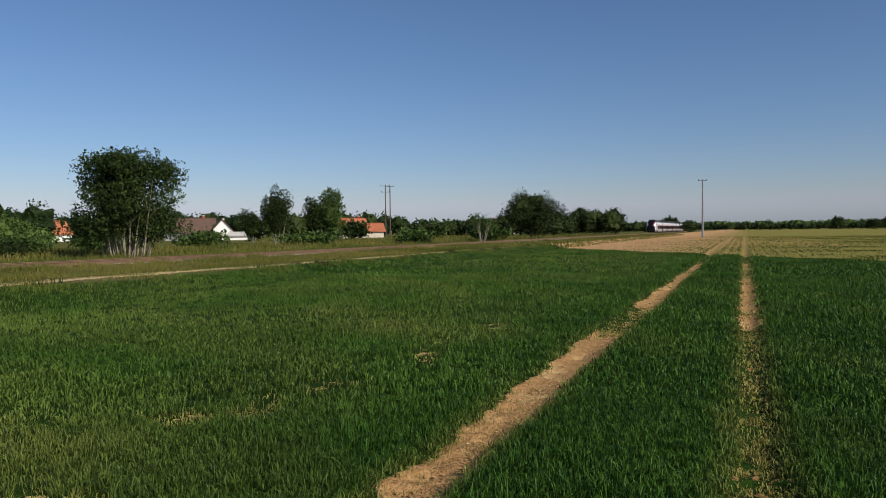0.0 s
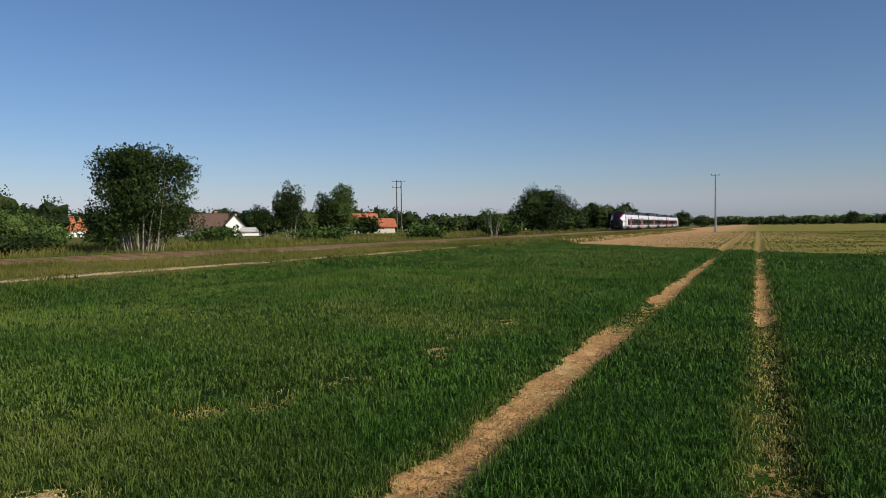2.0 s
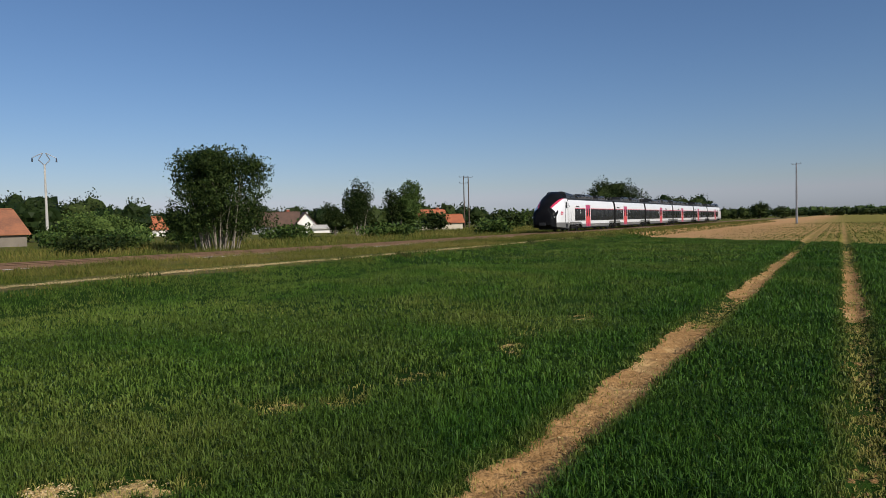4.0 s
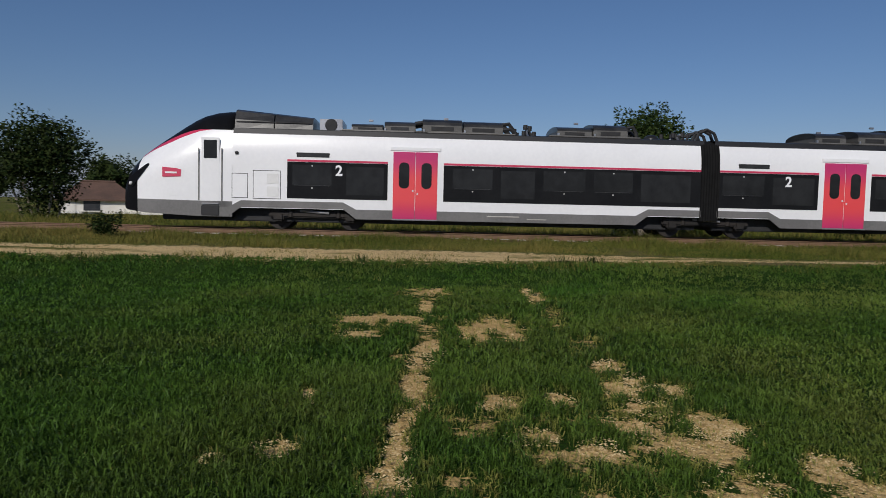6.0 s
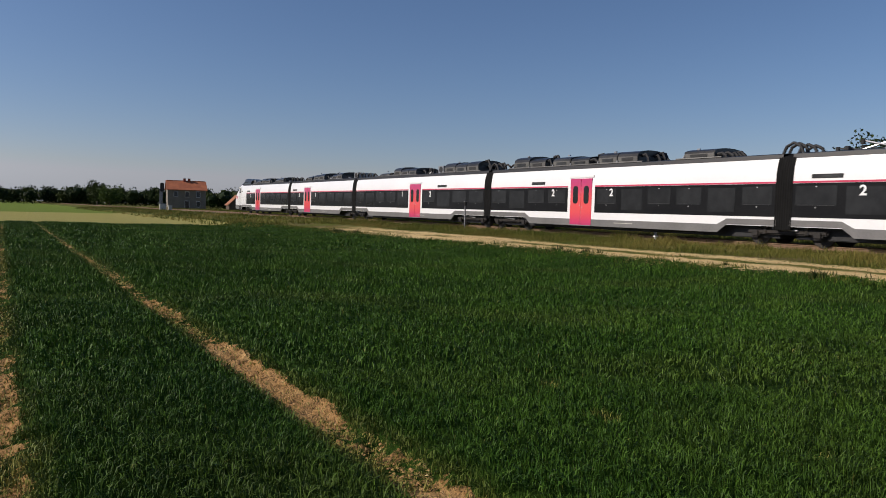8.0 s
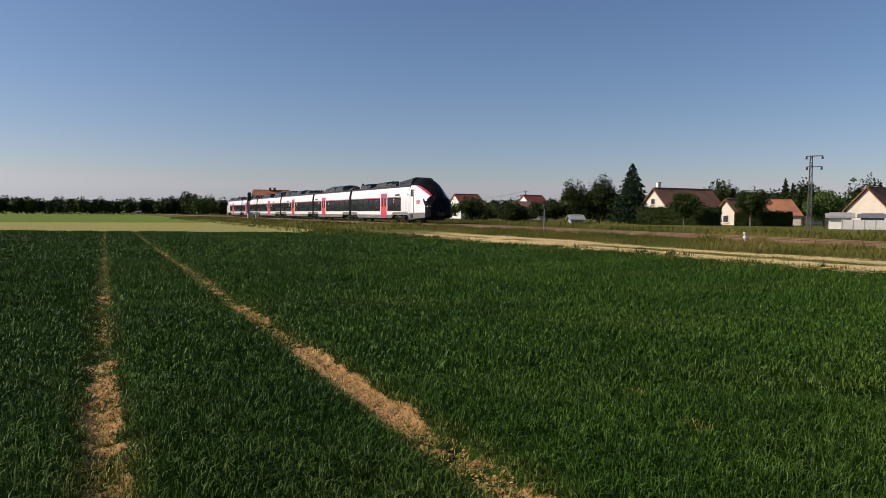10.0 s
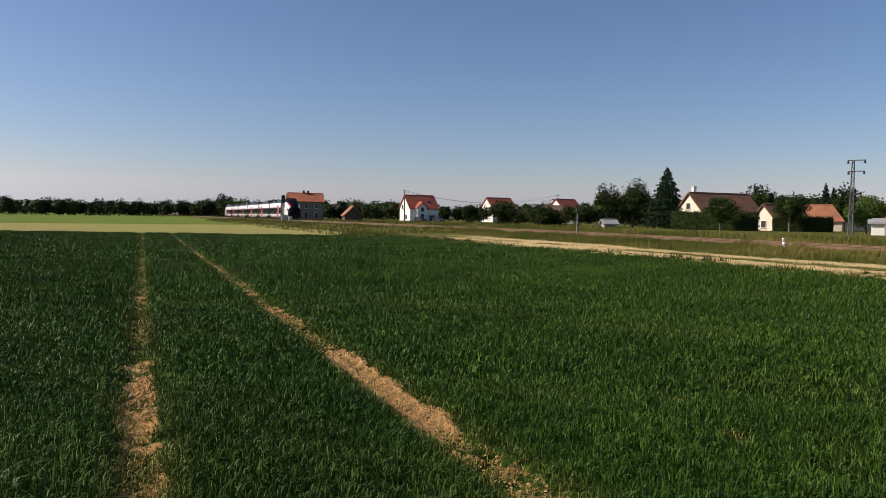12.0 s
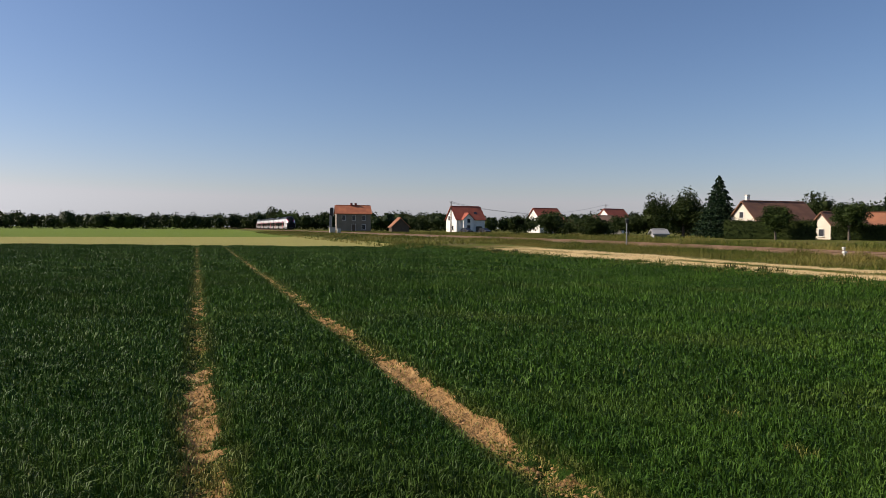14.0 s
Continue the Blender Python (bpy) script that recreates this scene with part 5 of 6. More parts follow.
def foliage_core(bm, c, half, rng, k0, fine=3):
    """A rough dark heart of massed leaves inside a crown."""
    vs = bmesh.ops.create_icosphere(bm, subdivisions=fine, radius=1.0)["verts"]
    ph = rng.uniform(0, 6.28, 3)
    for v in vs:
        d = v.co
        k = k0 + 0.13 * math.sin(4.2 * d.x + ph[0]) * math.sin(4.7 * d.y + ph[1]) + 0.08 * math.sin(9 * d.z + ph[2]) + rng.uniform(-0.11, 0.11)
        v.co = Vector((c[0] + d.x * k * half[0], c[1] + d.y * k * half[1], max(0.0, c[2] + d.z * k * half[2])))


def broadleaf(label, x, y, h, w, n, size, mat, seed, stems=1, clear=0.22, bark="bark", group="", z=0.3, name="tree", category="tree", deep=None, boxy=False):
    rng = np.random.default_rng(seed)
    t = thing(name, label, category, Matrix.Translation((x, y, z)), group)
    bm = bmesh.new()
    top = h * 0.75
    for k in range(stems):
        a = 2 * math.pi * k / stems + rng.uniform(-0.3, 0.3)
        r0 = 0.0 if stems == 1 else rng.uniform(0.04, 0.24 if stems > 20 else 0.16) * w
        lean = 0.05 * w if stems == 1 else rng.uniform(0.12, 0.30) * w
        base = Vector((math.cos(a) * r0, math.sin(a) * r0, -0.1))
        mid = base + Vector((math.cos(a) * lean * 0.4, math.sin(a) * lean * 0.4, h * 0.32))
        tip = base + Vector((math.cos(a) * lean, math.sin(a) * lean, top * rng.uniform(0.75, 1.0)))
        rad = (0.035 if stems == 1 else 0.012 if stems < 20 else 0.0075) * h
        add_tube(bm, base, mid, rad, rad * 0.75, 7)
        add_tube(bm, mid, tip, rad * 0.75, rad * 0.2, 6)
        for j in range(5 if stems == 1 else 2):
            b = a + rng.uniform(-2.6, 2.6)
            s = mid.lerp(tip, rng.uniform(0.0, 0.6))
            add_tube(bm, s, s + Vector((math.cos(b) * w * 0.2, math.sin(b) * w * 0.2, h * rng.uniform(0.1, 0.24))), rad * 0.4, rad * 0.1, 5)
    part("trunk", bm, bark, t)
    n, size = int(n * 1.35), size * 0.80
    P = crown_points(rng, n, (0, 0, h * (clear + (1 - clear) / 2)), (w / 2, (deep or w) / 2, h * (1 - clear) / 2), 90 if boxy else 16 + n // 700, boxy)
    # leaves stand in small sprays at the ends of twigs
    P = np.repeat(P[:len(P) // 6], 6, 0) + rng.normal(0, size * 0.62, (len(P) // 6 * 6, 3))
    P = P[P[:, 2] > 0.05]
    leaf_mesh("crown", P, size, rng, mat, t)
    if stems == 1 and h > 3.0:
        bm = bmesh.new()
        foliage_core(bm, (0, 0, h * (clear + (1 - clear) / 2)), (w / 2, (deep or w) / 2, h * (1 - clear) / 2), rng, 0.52)
        part("inner_crown", bm, mat, t)
    return t


def conifer(label, x, y, h, w, n, size, seed, z=0.3, group=""):
    rng = np.random.default_rng(seed)
    t = thing("spruce", label, "tree", Matrix.Translation((x, y, z)), group)
    part("trunk", tube((0, 0, -0.1), (0, 0, h * 0.97), 0.022 * h, 0.005 * h, 7), "bark", t)
    u = 1 - np.sqrt(rng.random(n))
    tier = (u * 11) % 1.0
    r = (w / 2) * (1.02 - u) ** 0.85 * (1.0 - 0.45 * tier) * np.sqrt(rng.random(n))
    arms = rng.integers(0, 9, n) * (2 * math.pi / 9) + (u * 11).astype(int) * 0.37 + rng.normal(0, 0.2, n)
    P = np.stack([np.cos(arms) * r, np.sin(arms) * r, h * (0.04 + 0.96 * u) - 0.22 * r], 1)
    leaf_mesh("crown", P, size, rng, "leaf_pine", t)
    return t


def wood(label, x0, y0, x1, y1, h, depth, n, size, mat, seed, z=0.2, step_m=None, even=False):
    """A far wood as one mass of clumped foliage on a line of trunks."""
    rng = np.random.default_rng(seed)
    h = h * 1.28
    ln = math.hypot(x1 - x0, y1 - y0)
    cnt = max(4, int(ln / (step_m or h * 0.24)))
    s = (np.arange(cnt) + rng.uniform(-0.3, 0.3, cnt)) / max(1, cnt - 1)
    dx, dy = (x1 - x0) / ln, (y1 - y0) / ln
    off = rng.uniform(-depth / 2, depth / 2, cnt)
    hh = h * (rng.uniform(0.86, 0.96, cnt) if even else rng.uniform(0.72, 1.02, cnt))
    P, cores = [], []
    for i in range(cnt):
        c = np.array((x0 + dx * ln * s[i] - dy * off[i], y0 + dy * ln * s[i] + dx * off[i], z + hh[i] * 0.50))
        wdt = hh[i] * rng.uniform(0.40, 0.58)
        half = np.array((wdt, wdt, hh[i] * 0.5))
        cores.append((c, half))
        # leaves sit on the lumpy skin of the crown
        m = int(1.1 * n) // cnt
        d = rng.normal(size=(m, 3))
        d /= np.linalg.norm(d, axis=1)[:, None]
        ph = rng.uniform(0, 6.28, 3)
        skin = 0.92 + 0.16 * np.sin(4.2 * d[:, 0] + ph[0]) * np.sin(4.7 * d[:, 1] + ph[1]) + 0.10 * np.sin(9 * d[:, 2] + ph[2])
        P.append(c + d * (skin * rng.uniform(0.72, 1.0, m))[:, None] * half)
    m = n // 4
    q, o = rng.random(m), rng.uniform(-depth / 2, depth / 2, m)
    P.append(np.stack([x0 + dx * ln * q - dy * o, y0 + dy * ln * q + dx * o, z + rng.random(m) * h * (0.55 + 0.12 * np.sin(q * ln * 0.9))], 1))
    P = np.concatenate(P)
    P = P[P[:, 2] > z]
    size = size * 0.8
    ob = leaf_mesh("woodland", P, size, rng, mat, None)
    bm = bmesh.new()
    for c, half in cores:
        foliage_core(bm, c, half, rng, 0.70, 2 if size > 0.6 else 3)
    core = part("inner_foliage", bm, mat, ob)
    core["kind"] = "stuff"
    return tagged(ob, label, "woodland", kind="stuff")


def build_trees():
    broadleaf("bushy multi-stemmed dark green tree with pale stems behind the railway", -34.3, 31.5, 6.2, 5.6, 26000, 0.19, "leaf_bush", 1, stems=34, clear=0.13, bark="bark_pale", boxy=True)
    broadleaf("large leafy green tree with pale lower stems behind the railway", -34.4, 12.1, 6.15, 5.6, 25000, 0.19, "leaf_bush", 2, stems=12, clear=0.04, bark="bark_pale")
    broadleaf("dark broad tree with silvery low leaves behind the railway", -45.0, -22.6, 6.6, 6.6, 14000, 0.24, "leaf_dark", 3, stems=5, clear=0.06, bark="bark_pale")
    broadleaf("low dark leafy tree by a garden wall", -73.5, -30.0, 5.9, 6.6, 5500, 0.32, "leaf_dark", 4, clear=0.05)
    broadleaf("tall narrow dark green tree", -52.6, 71.0, 7.0, 4.4, 8000, 0.26, "leaf_dark", 5, stems=4, clear=0.1, bark="bark_pale")
    broadleaf("low dark round bush beside a taller tree", -54.9, 69.2, 4.3, 3.2, 4500, 0.26, "leaf_dark", 6, clear=0.02)
    broadleaf("slim dark pointed garden tree", -48.9, 73.8, 6.4, 3.2, 4200, 0.26, "leaf_dark", 7, stems=3, clear=0.04)
    broadleaf("dense olive green garden tree", -47.3, 74.6, 6.5, 4.2, 6500, 0.28, "leaf_mid", 8, clear=0.05)
    broadleaf("thin pale-stemmed shrub on the railway verge", -31.0, 85.0, 3.9, 3.6, 1500, 0.22, "leaf_mid", 9, stems=9, clear=0.12, bark="bark_pale")
    broadleaf("broad dark oak beside the railway", -33.3, 115.6, 8.5, 10.6, 15000, 0.34, "leaf_dark", 10, clear=0.03)
    broadleaf("round dark tree far along the railway", -28.0, 299, 6.8, 9.0, 1800, 0.7, "leaf_dark", 11, clear=0.02)
    broadleaf("small round dark tree far along the railway", -20.0, 300, 4.8, 8.0, 1500, 0.7, "leaf_dark", 12, clear=0.02)
    broadleaf("lone round tree at the far field edge", 53.5, 497, 8.2, 9.0, 1200, 1.0, "leaf_dark", 13, clear=0.1)
    broadleaf("lone round tree at the far field edge", 72, 495, 7.0, 10.0, 1200, 1.0, "leaf_dark", 14, clear=0.05)
    broadleaf("lone round tree at the far field edge", 80, 500, 8.0, 9.0, 1200, 1.0, "leaf_dark", 15, clear=0.05)
    broadleaf("grey-green garden tree behind a house", -106, 104, 7.2, 6.5, 3000, 0.45, "leaf_mid", 16, clear=0.1)
    broadleaf("bright green garden bush", -50.5, 34.2, 3.2, 4.4, 3600, 0.22, "leaf_light", 17, clear=0.0, name="bush", category="bush")
    broadleaf("green hedge bush near the barn", -62.5, 45.5, 2.9, 4.2, 2600, 0.24, "leaf_light", 18, clear=0.0, name="bush", category="bush")
    for i, (x, y, h, w, m) in enumerate(((-62, 39.5, 2.2, 5.5, "leaf_mid"), (-58, 36.5, 1.3, 5.0, "leaf_mid"), (-55, 40.5, 1.4, 5.0, "leaf_light"), (-66, 46.5, 2.8, 5.0, "leaf_dark"), (-52, 45, 1.3, 5.5, "leaf_mid"),
                                        (-46, 33, 1.4, 4.5, "leaf_mid"), (-44, 39, 1.2, 4.5, "leaf_mid"), (-47, 52, 1.5, 6.0, "leaf_mid"), (-42, 62, 1.4, 6.0, "leaf_mid"), (-40, 18, 1.4, 5.0, "leaf_mid"),
                                        (-39, 26, 1.2, 5.0, "leaf_dark"), (-36, 75, 1.5, 6.0, "leaf_mid"), (-34, 95, 1.6, 6.0, "leaf_mid"), (-60, 102, 3.2, 7.0, "leaf_dark"), (-52, 112, 3.4, 8.0, "leaf_dark"),
                                        (-44, 122, 3.2, 9.0, "leaf_dark"), (-60, 135, 3.6, 9.0, "leaf_mid"), (-56, -6, 1.5, 5.0, "leaf_mid"), (-52, -13, 1.2, 5.0, "leaf_mid"), (-90, 18, 3.2, 5.0, "leaf_light"),
                                        (-95, 24, 2.6, 6.0, "leaf_light"), (-98, 33, 2.8, 7.0, "leaf_light"), (-100, 3, 2.5, 5.0, "leaf_dark"), (-92, -1.5, 2.4, 4.0, "leaf_copper"), (-82, 30, 2.4, 5.0, "leaf_dark"))):
        broadleaf("rough green shrub beyond the railway", x, y, h, w, int(500 + 18000 / (math.hypot(x, y) * 0.35)), 0.006 * math.hypot(x, y), m, 100 + i, clear=0.0, name="shrub", category="shrub", group="shrubs beyond the railway")
    broadleaf("small dark shrub on the railway verge", -22.6, -9.3, 0.85, 1.1, 900, 0.10, "leaf_dark", 30, clear=0.0, z=0.4, name="shrub", category="shrub")
    # along the village
    conifer("tall dark spruce beside a house", -78.4, -91.2, 9.9, 10.0, 10000, 0.36, 40)
    for i, (x, y, h, w, m) in enumerate(((-77.5, -98.5, 7.0, 5.5, "leaf_dark"), (-74.0, -101.5, 6.2, 5.6, "leaf_dark"), (-80.5, -95.5, 5.6, 5.5, "leaf_dark"), (-70.5, -104, 3.6, 5.0, "leaf_dark"), (-67.5, -110, 3.4, 5.0, "leaf_dark"),
                                        (-86.5, -93.5, 5.6, 4.0, "leaf_mid"))):
        broadleaf("dense dark garden tree", x, y, h * 1.12, w * 1.3, 6000, 0.34, m, 41 + i, clear=0.02, group="garden trees")
    for i, (x, y, h, w) in enumerate(((-73.9, -74.9, 4.4, 4.6), (-79.8, -68.6, 4.8, 4.0), (-77.1, -55.8, 4.2, 3.8))):
        broadleaf("round clipped garden tree on a thin trunk", x, y, h * 1.05, w * 1.12, 9000, 0.28, "leaf_bush" if i < 2 else "leaf_light", 50 + i, clear=0.24, group="round garden trees")
    for i, (x, y, h, w) in enumerate(((-96, -88, 7.4, 6), (-101, -84, 6.0, 6), (-104, -79, 6.6, 5), (-112, -74, 7.0, 6), (-108, -95, 5.6, 8))):
        broadleaf("dark tree behind the houses", x, y, h * 1.08, w * 1.2, 2200, 0.42, "leaf_dark", 60 + i, clear=0.05, group="trees behind the houses")
    conifer("dark pine behind the houses", -106, -84.0, 8.0, 4.4, 2200, 0.42, 70)
    conifer("dark pine behind the houses", -113, -88.0, 7.6, 3.0, 2200, 0.42, 71)
    conifer("dark pine behind the houses", -110, -70.0, 7.0, 3.4, 2200, 0.42, 72)
    for i, (x, y, h, w, m) in enumerate(((-70.7, -132.5, 5.0, 6.2, "leaf_dark"), (-65.5, -139, 4.0, 4.0, "leaf_dark"), (-84, -150, 3.2, 7.0, "leaf_copper"), (-90, -143, 2.8, 7.0, "leaf_dark"), (-78, -140, 2.6, 7.0, "leaf_dark"),
                                        (-82, -133, 2.6, 7.0, "leaf_dark"), (-74, -120, 3.2, 7.0, "leaf_dark"), (-88, -180, 4.6, 9.0, "leaf_dark"), (-98, -182, 5.4, 7.0, "leaf_mid"))):
        broadleaf("dark hedge tree among the houses", x, y, h * 1.1, w * 1.2, 2600, 0.5, m, 80 + i, clear=0.0, group="hedge trees among the houses")
    broadleaf("tall round tree at the end of the line", -34, -328, 10.0, 12.0, 2200, 0.9, "leaf_dark", 95, clear=0.02)
    broadleaf("leafy tree past the level crossing", -36, -305, 8.0, 9.0, 1500, 0.9, "leaf_mid", 96, clear=0.02)
    # woods
    wood("far dark wood behind the field", 170, -400, -48, -425, 7.6, 26, 20000, 1.3, "leaf_dark", 201)
    wood("far wood behind the station house", -30, -405, -130, -370, 8.6, 24, 9000, 1.3, "leaf_dark", 202)
    wood("tree belt behind the village", -64, -290, -125, -270, 6.4, 18, 6500, 1.0, "leaf_dark", 203)
    wood("tree belt behind the village", -125, -240, -190, -190, 7.0, 20, 7000, 1.0, "leaf_dark", 204)
    wood("tree belt behind the gardens", -130, -170, -160, -90, 7.0, 18, 8000, 0.8, "leaf_dark", 205)
    wood("tree belt behind the gardens", -108, -31, -122, -44, 4.2, 8, 4000, 0.55, "leaf_dark", 206)
    wood("tree belt behind the gardens", -106, -21, -109, -32, 4.6, 7, 4500, 0.5, "leaf_dark", 207)
    wood("grey-green trees behind the gardens", -138, -12, -140, -26, 6.2, 8, 4000, 0.6, "leaf_mid", 208)
    wood("tall dark wood behind the farm", -170, -4, -168, 25, 10.4, 12, 36000, 0.5, "leaf_wood", 209, step_m=1.1, even=True)
    wood("long dark wood behind the village", -198, 26, -185, 120, 9.0, 16, 32000, 0.7, "leaf_wood", 210, step_m=2.0, even=True)
    wood("dark trees behind the barn", -112, 50, -100, 74, 6.0, 8, 6000, 0.5, "leaf_dark", 211)
    wood("tree belt behind the village", -160, 120, -95, 190, 6.5, 16, 8000, 0.9, "leaf_dark", 212)
    wood("dark tree row along the railway", -56, 192, -33, 198, 6.4, 8, 7500, 0.6, "leaf_dark", 213)
    wood("dark trees along the railway", -62, 150, -40, 165, 4.2, 10, 4500, 0.55, "leaf_dark", 214)
    wood("far hedge line", -90, 330, -30, 340, 4.6, 20, 4000, 1.0, "leaf_dark", 215)
    wood("far hedge line on the horizon", -40, 640, 260, 620, 5.0, 30, 8000, 1.5, "leaf_dark", 216)
    wood("far hedge line on the horizon", -200, 900, 500, 900, 9.0, 60, 9000, 2.4, "leaf_mid", 217)


build_trees()


# ---- village ----
def house(label, x, y, rot, L, W, eave, ridge, wall, roof, z=0.25, hip=0.0, chimneys=(), openings=(), name="house", category="house", group=""):
    """Ridge along local x. Openings: (face, along, low z, width, height, kind) on 'x+', 'x-', 'y+' or 'y-'."""
    t = thing(name, label, category, pose(x, y, z, 0, 0, rot), group)
    bm = bmesh.new()
    hl, hw = L / 2, W / 2
    peak = eave + (ridge - eave) * 0.97 if not hip else eave
    outline = [(-hw, -0.4), (hw, -0.4), (hw, eave), (0, peak), (-hw, eave)] if not hip else [(-hw, -0.4), (hw, -0.4), (hw, eave), (-hw, eave)]
    part("wall", prism_x(outline, -hl, hl), wall, t)
    ov = 0.35
    if hip:
        zz = eave - 0.08
        e = [(-hl - ov, -hw - ov, zz), (hl + ov, -hw - ov, zz), (hl + ov, hw + ov, zz), (-hl - ov, hw + ov, zz)]
        r = [(-hl - ov + hip, 0, ridge), (hl + ov - hip, 0, ridge)]
        ev = [bm.verts.new(p) for p in e]
        lo = [bm.verts.new((p[0], p[1], p[2] - 0.14)) for p in e]
        rv = [bm.verts.new(p) for p in r]
        for q in ((ev[0], ev[1], rv[1], rv[0]), (ev[2], ev[3], rv[0], rv[1]), (ev[3], ev[0], rv[0]), (ev[1], ev[2], rv[1])):
            bm.faces.new(q)
        for i in range(4):
            bm.faces.new((lo[i], lo[(i + 1) % 4], ev[(i + 1) % 4], ev[i]))
        bm.faces.new(lo[::-1])
    else:
        k = (ridge - eave) / hw
        for s in (1, -1):
            p = [(0, ridge + 0.02), (s * (hw + ov), eave - k * ov + 0.02), (s * (hw + ov), eave - k * ov + 0.2), (0, ridge + 0.22)]
            a = [bm.verts.new((-hl - ov, yy, zz)) for yy, zz in p]
            b = [bm.verts.new((hl + ov, yy, zz)) for yy, zz in p]
            for i in range(4):
                bm.faces.new((a[i], a[(i + 1) % 4], b[(i + 1) % 4], b[i]))
            bm.faces.new(a[::-1])
            bm.faces.new(b)
    bmesh.ops.recalc_face_normals(bm, faces=bm.faces)
    rf = part("roof", bm, roof, t)
    part("ridge_cap", tube((-hl + (hip or 0) * 0.8, 0, ridge + 0.2 * (not hip)), (hl - (hip or 0) * 0.8, 0, ridge + 0.2 * (not hip)), 0.12, 0.12, 8), roof, rf)
    for cx, cy, top in chimneys:
        part("chimney", box((cx, cy, (ridge + top) / 2 - 0.5), (0.6, 0.5, top - ridge + 1.0), bevel=0.03), "render_white" if wall in ("render_white", "render_warm") else "tile_red", rf)
        part("chimney_cap", box((cx, cy, top + 0.05), (0.72, 0.62, 0.1), bevel=0.02), "concrete", rf)
    for face, u, z0, w, h, kind in openings:
        s = 1 if face[1] == "+" else -1
        glass = {"window": "glass_dark", "door": "wood_dark", "garage": "render_white", "roof_window": "glass_dark", "shutter": "wood_dark"}[kind]
        if kind == "roof_window":
            sl = math.atan2(ridge - eave, hw)
            c = Vector((u, s * (hw * (1 - z0)), eave + (ridge - eave) * z0 + 0.24))
            part("roof_window", box(c, (w, h, 0.08), Matrix.Rotation(-s * sl, 3, "X"), 0.01), glass, rf)
            continue
        along_x = face[0] == "y"
        c = (u, s * hw, z0 + h / 2) if along_x else (s * hl, u, z0 + h / 2)
        fr = (w + 0.16, 0.10, h + 0.16) if along_x else (0.10, w + 0.16, h + 0.16)
        gl = (w, 0.14, h) if along_x else (0.14, w, h)
        f = part("window" if kind == "window" else kind, box(c, fr, bevel=0.01), "render_white" if kind != "shutter" else "wood_dark", t)
        part("pane" if kind == "window" else "leaf", box(c, gl, bevel=0.008), glass, f)
        if kind == "window":
            part("sill", box((c[0], c[1] + s * 0.06, z0 - 0.1) if along_x else (c[0] + s * 0.06, c[1], z0 - 0.1), (w + 0.3, 0.2, 0.06) if along_x else (0.2, w + 0.3, 0.06)), "concrete", f)
    return t


def facing(x, y, turn=0):
    """Turn about z that brings local +x towards the field's viewpoint."""
    return math.degrees(math.atan2(-y, -x)) + turn


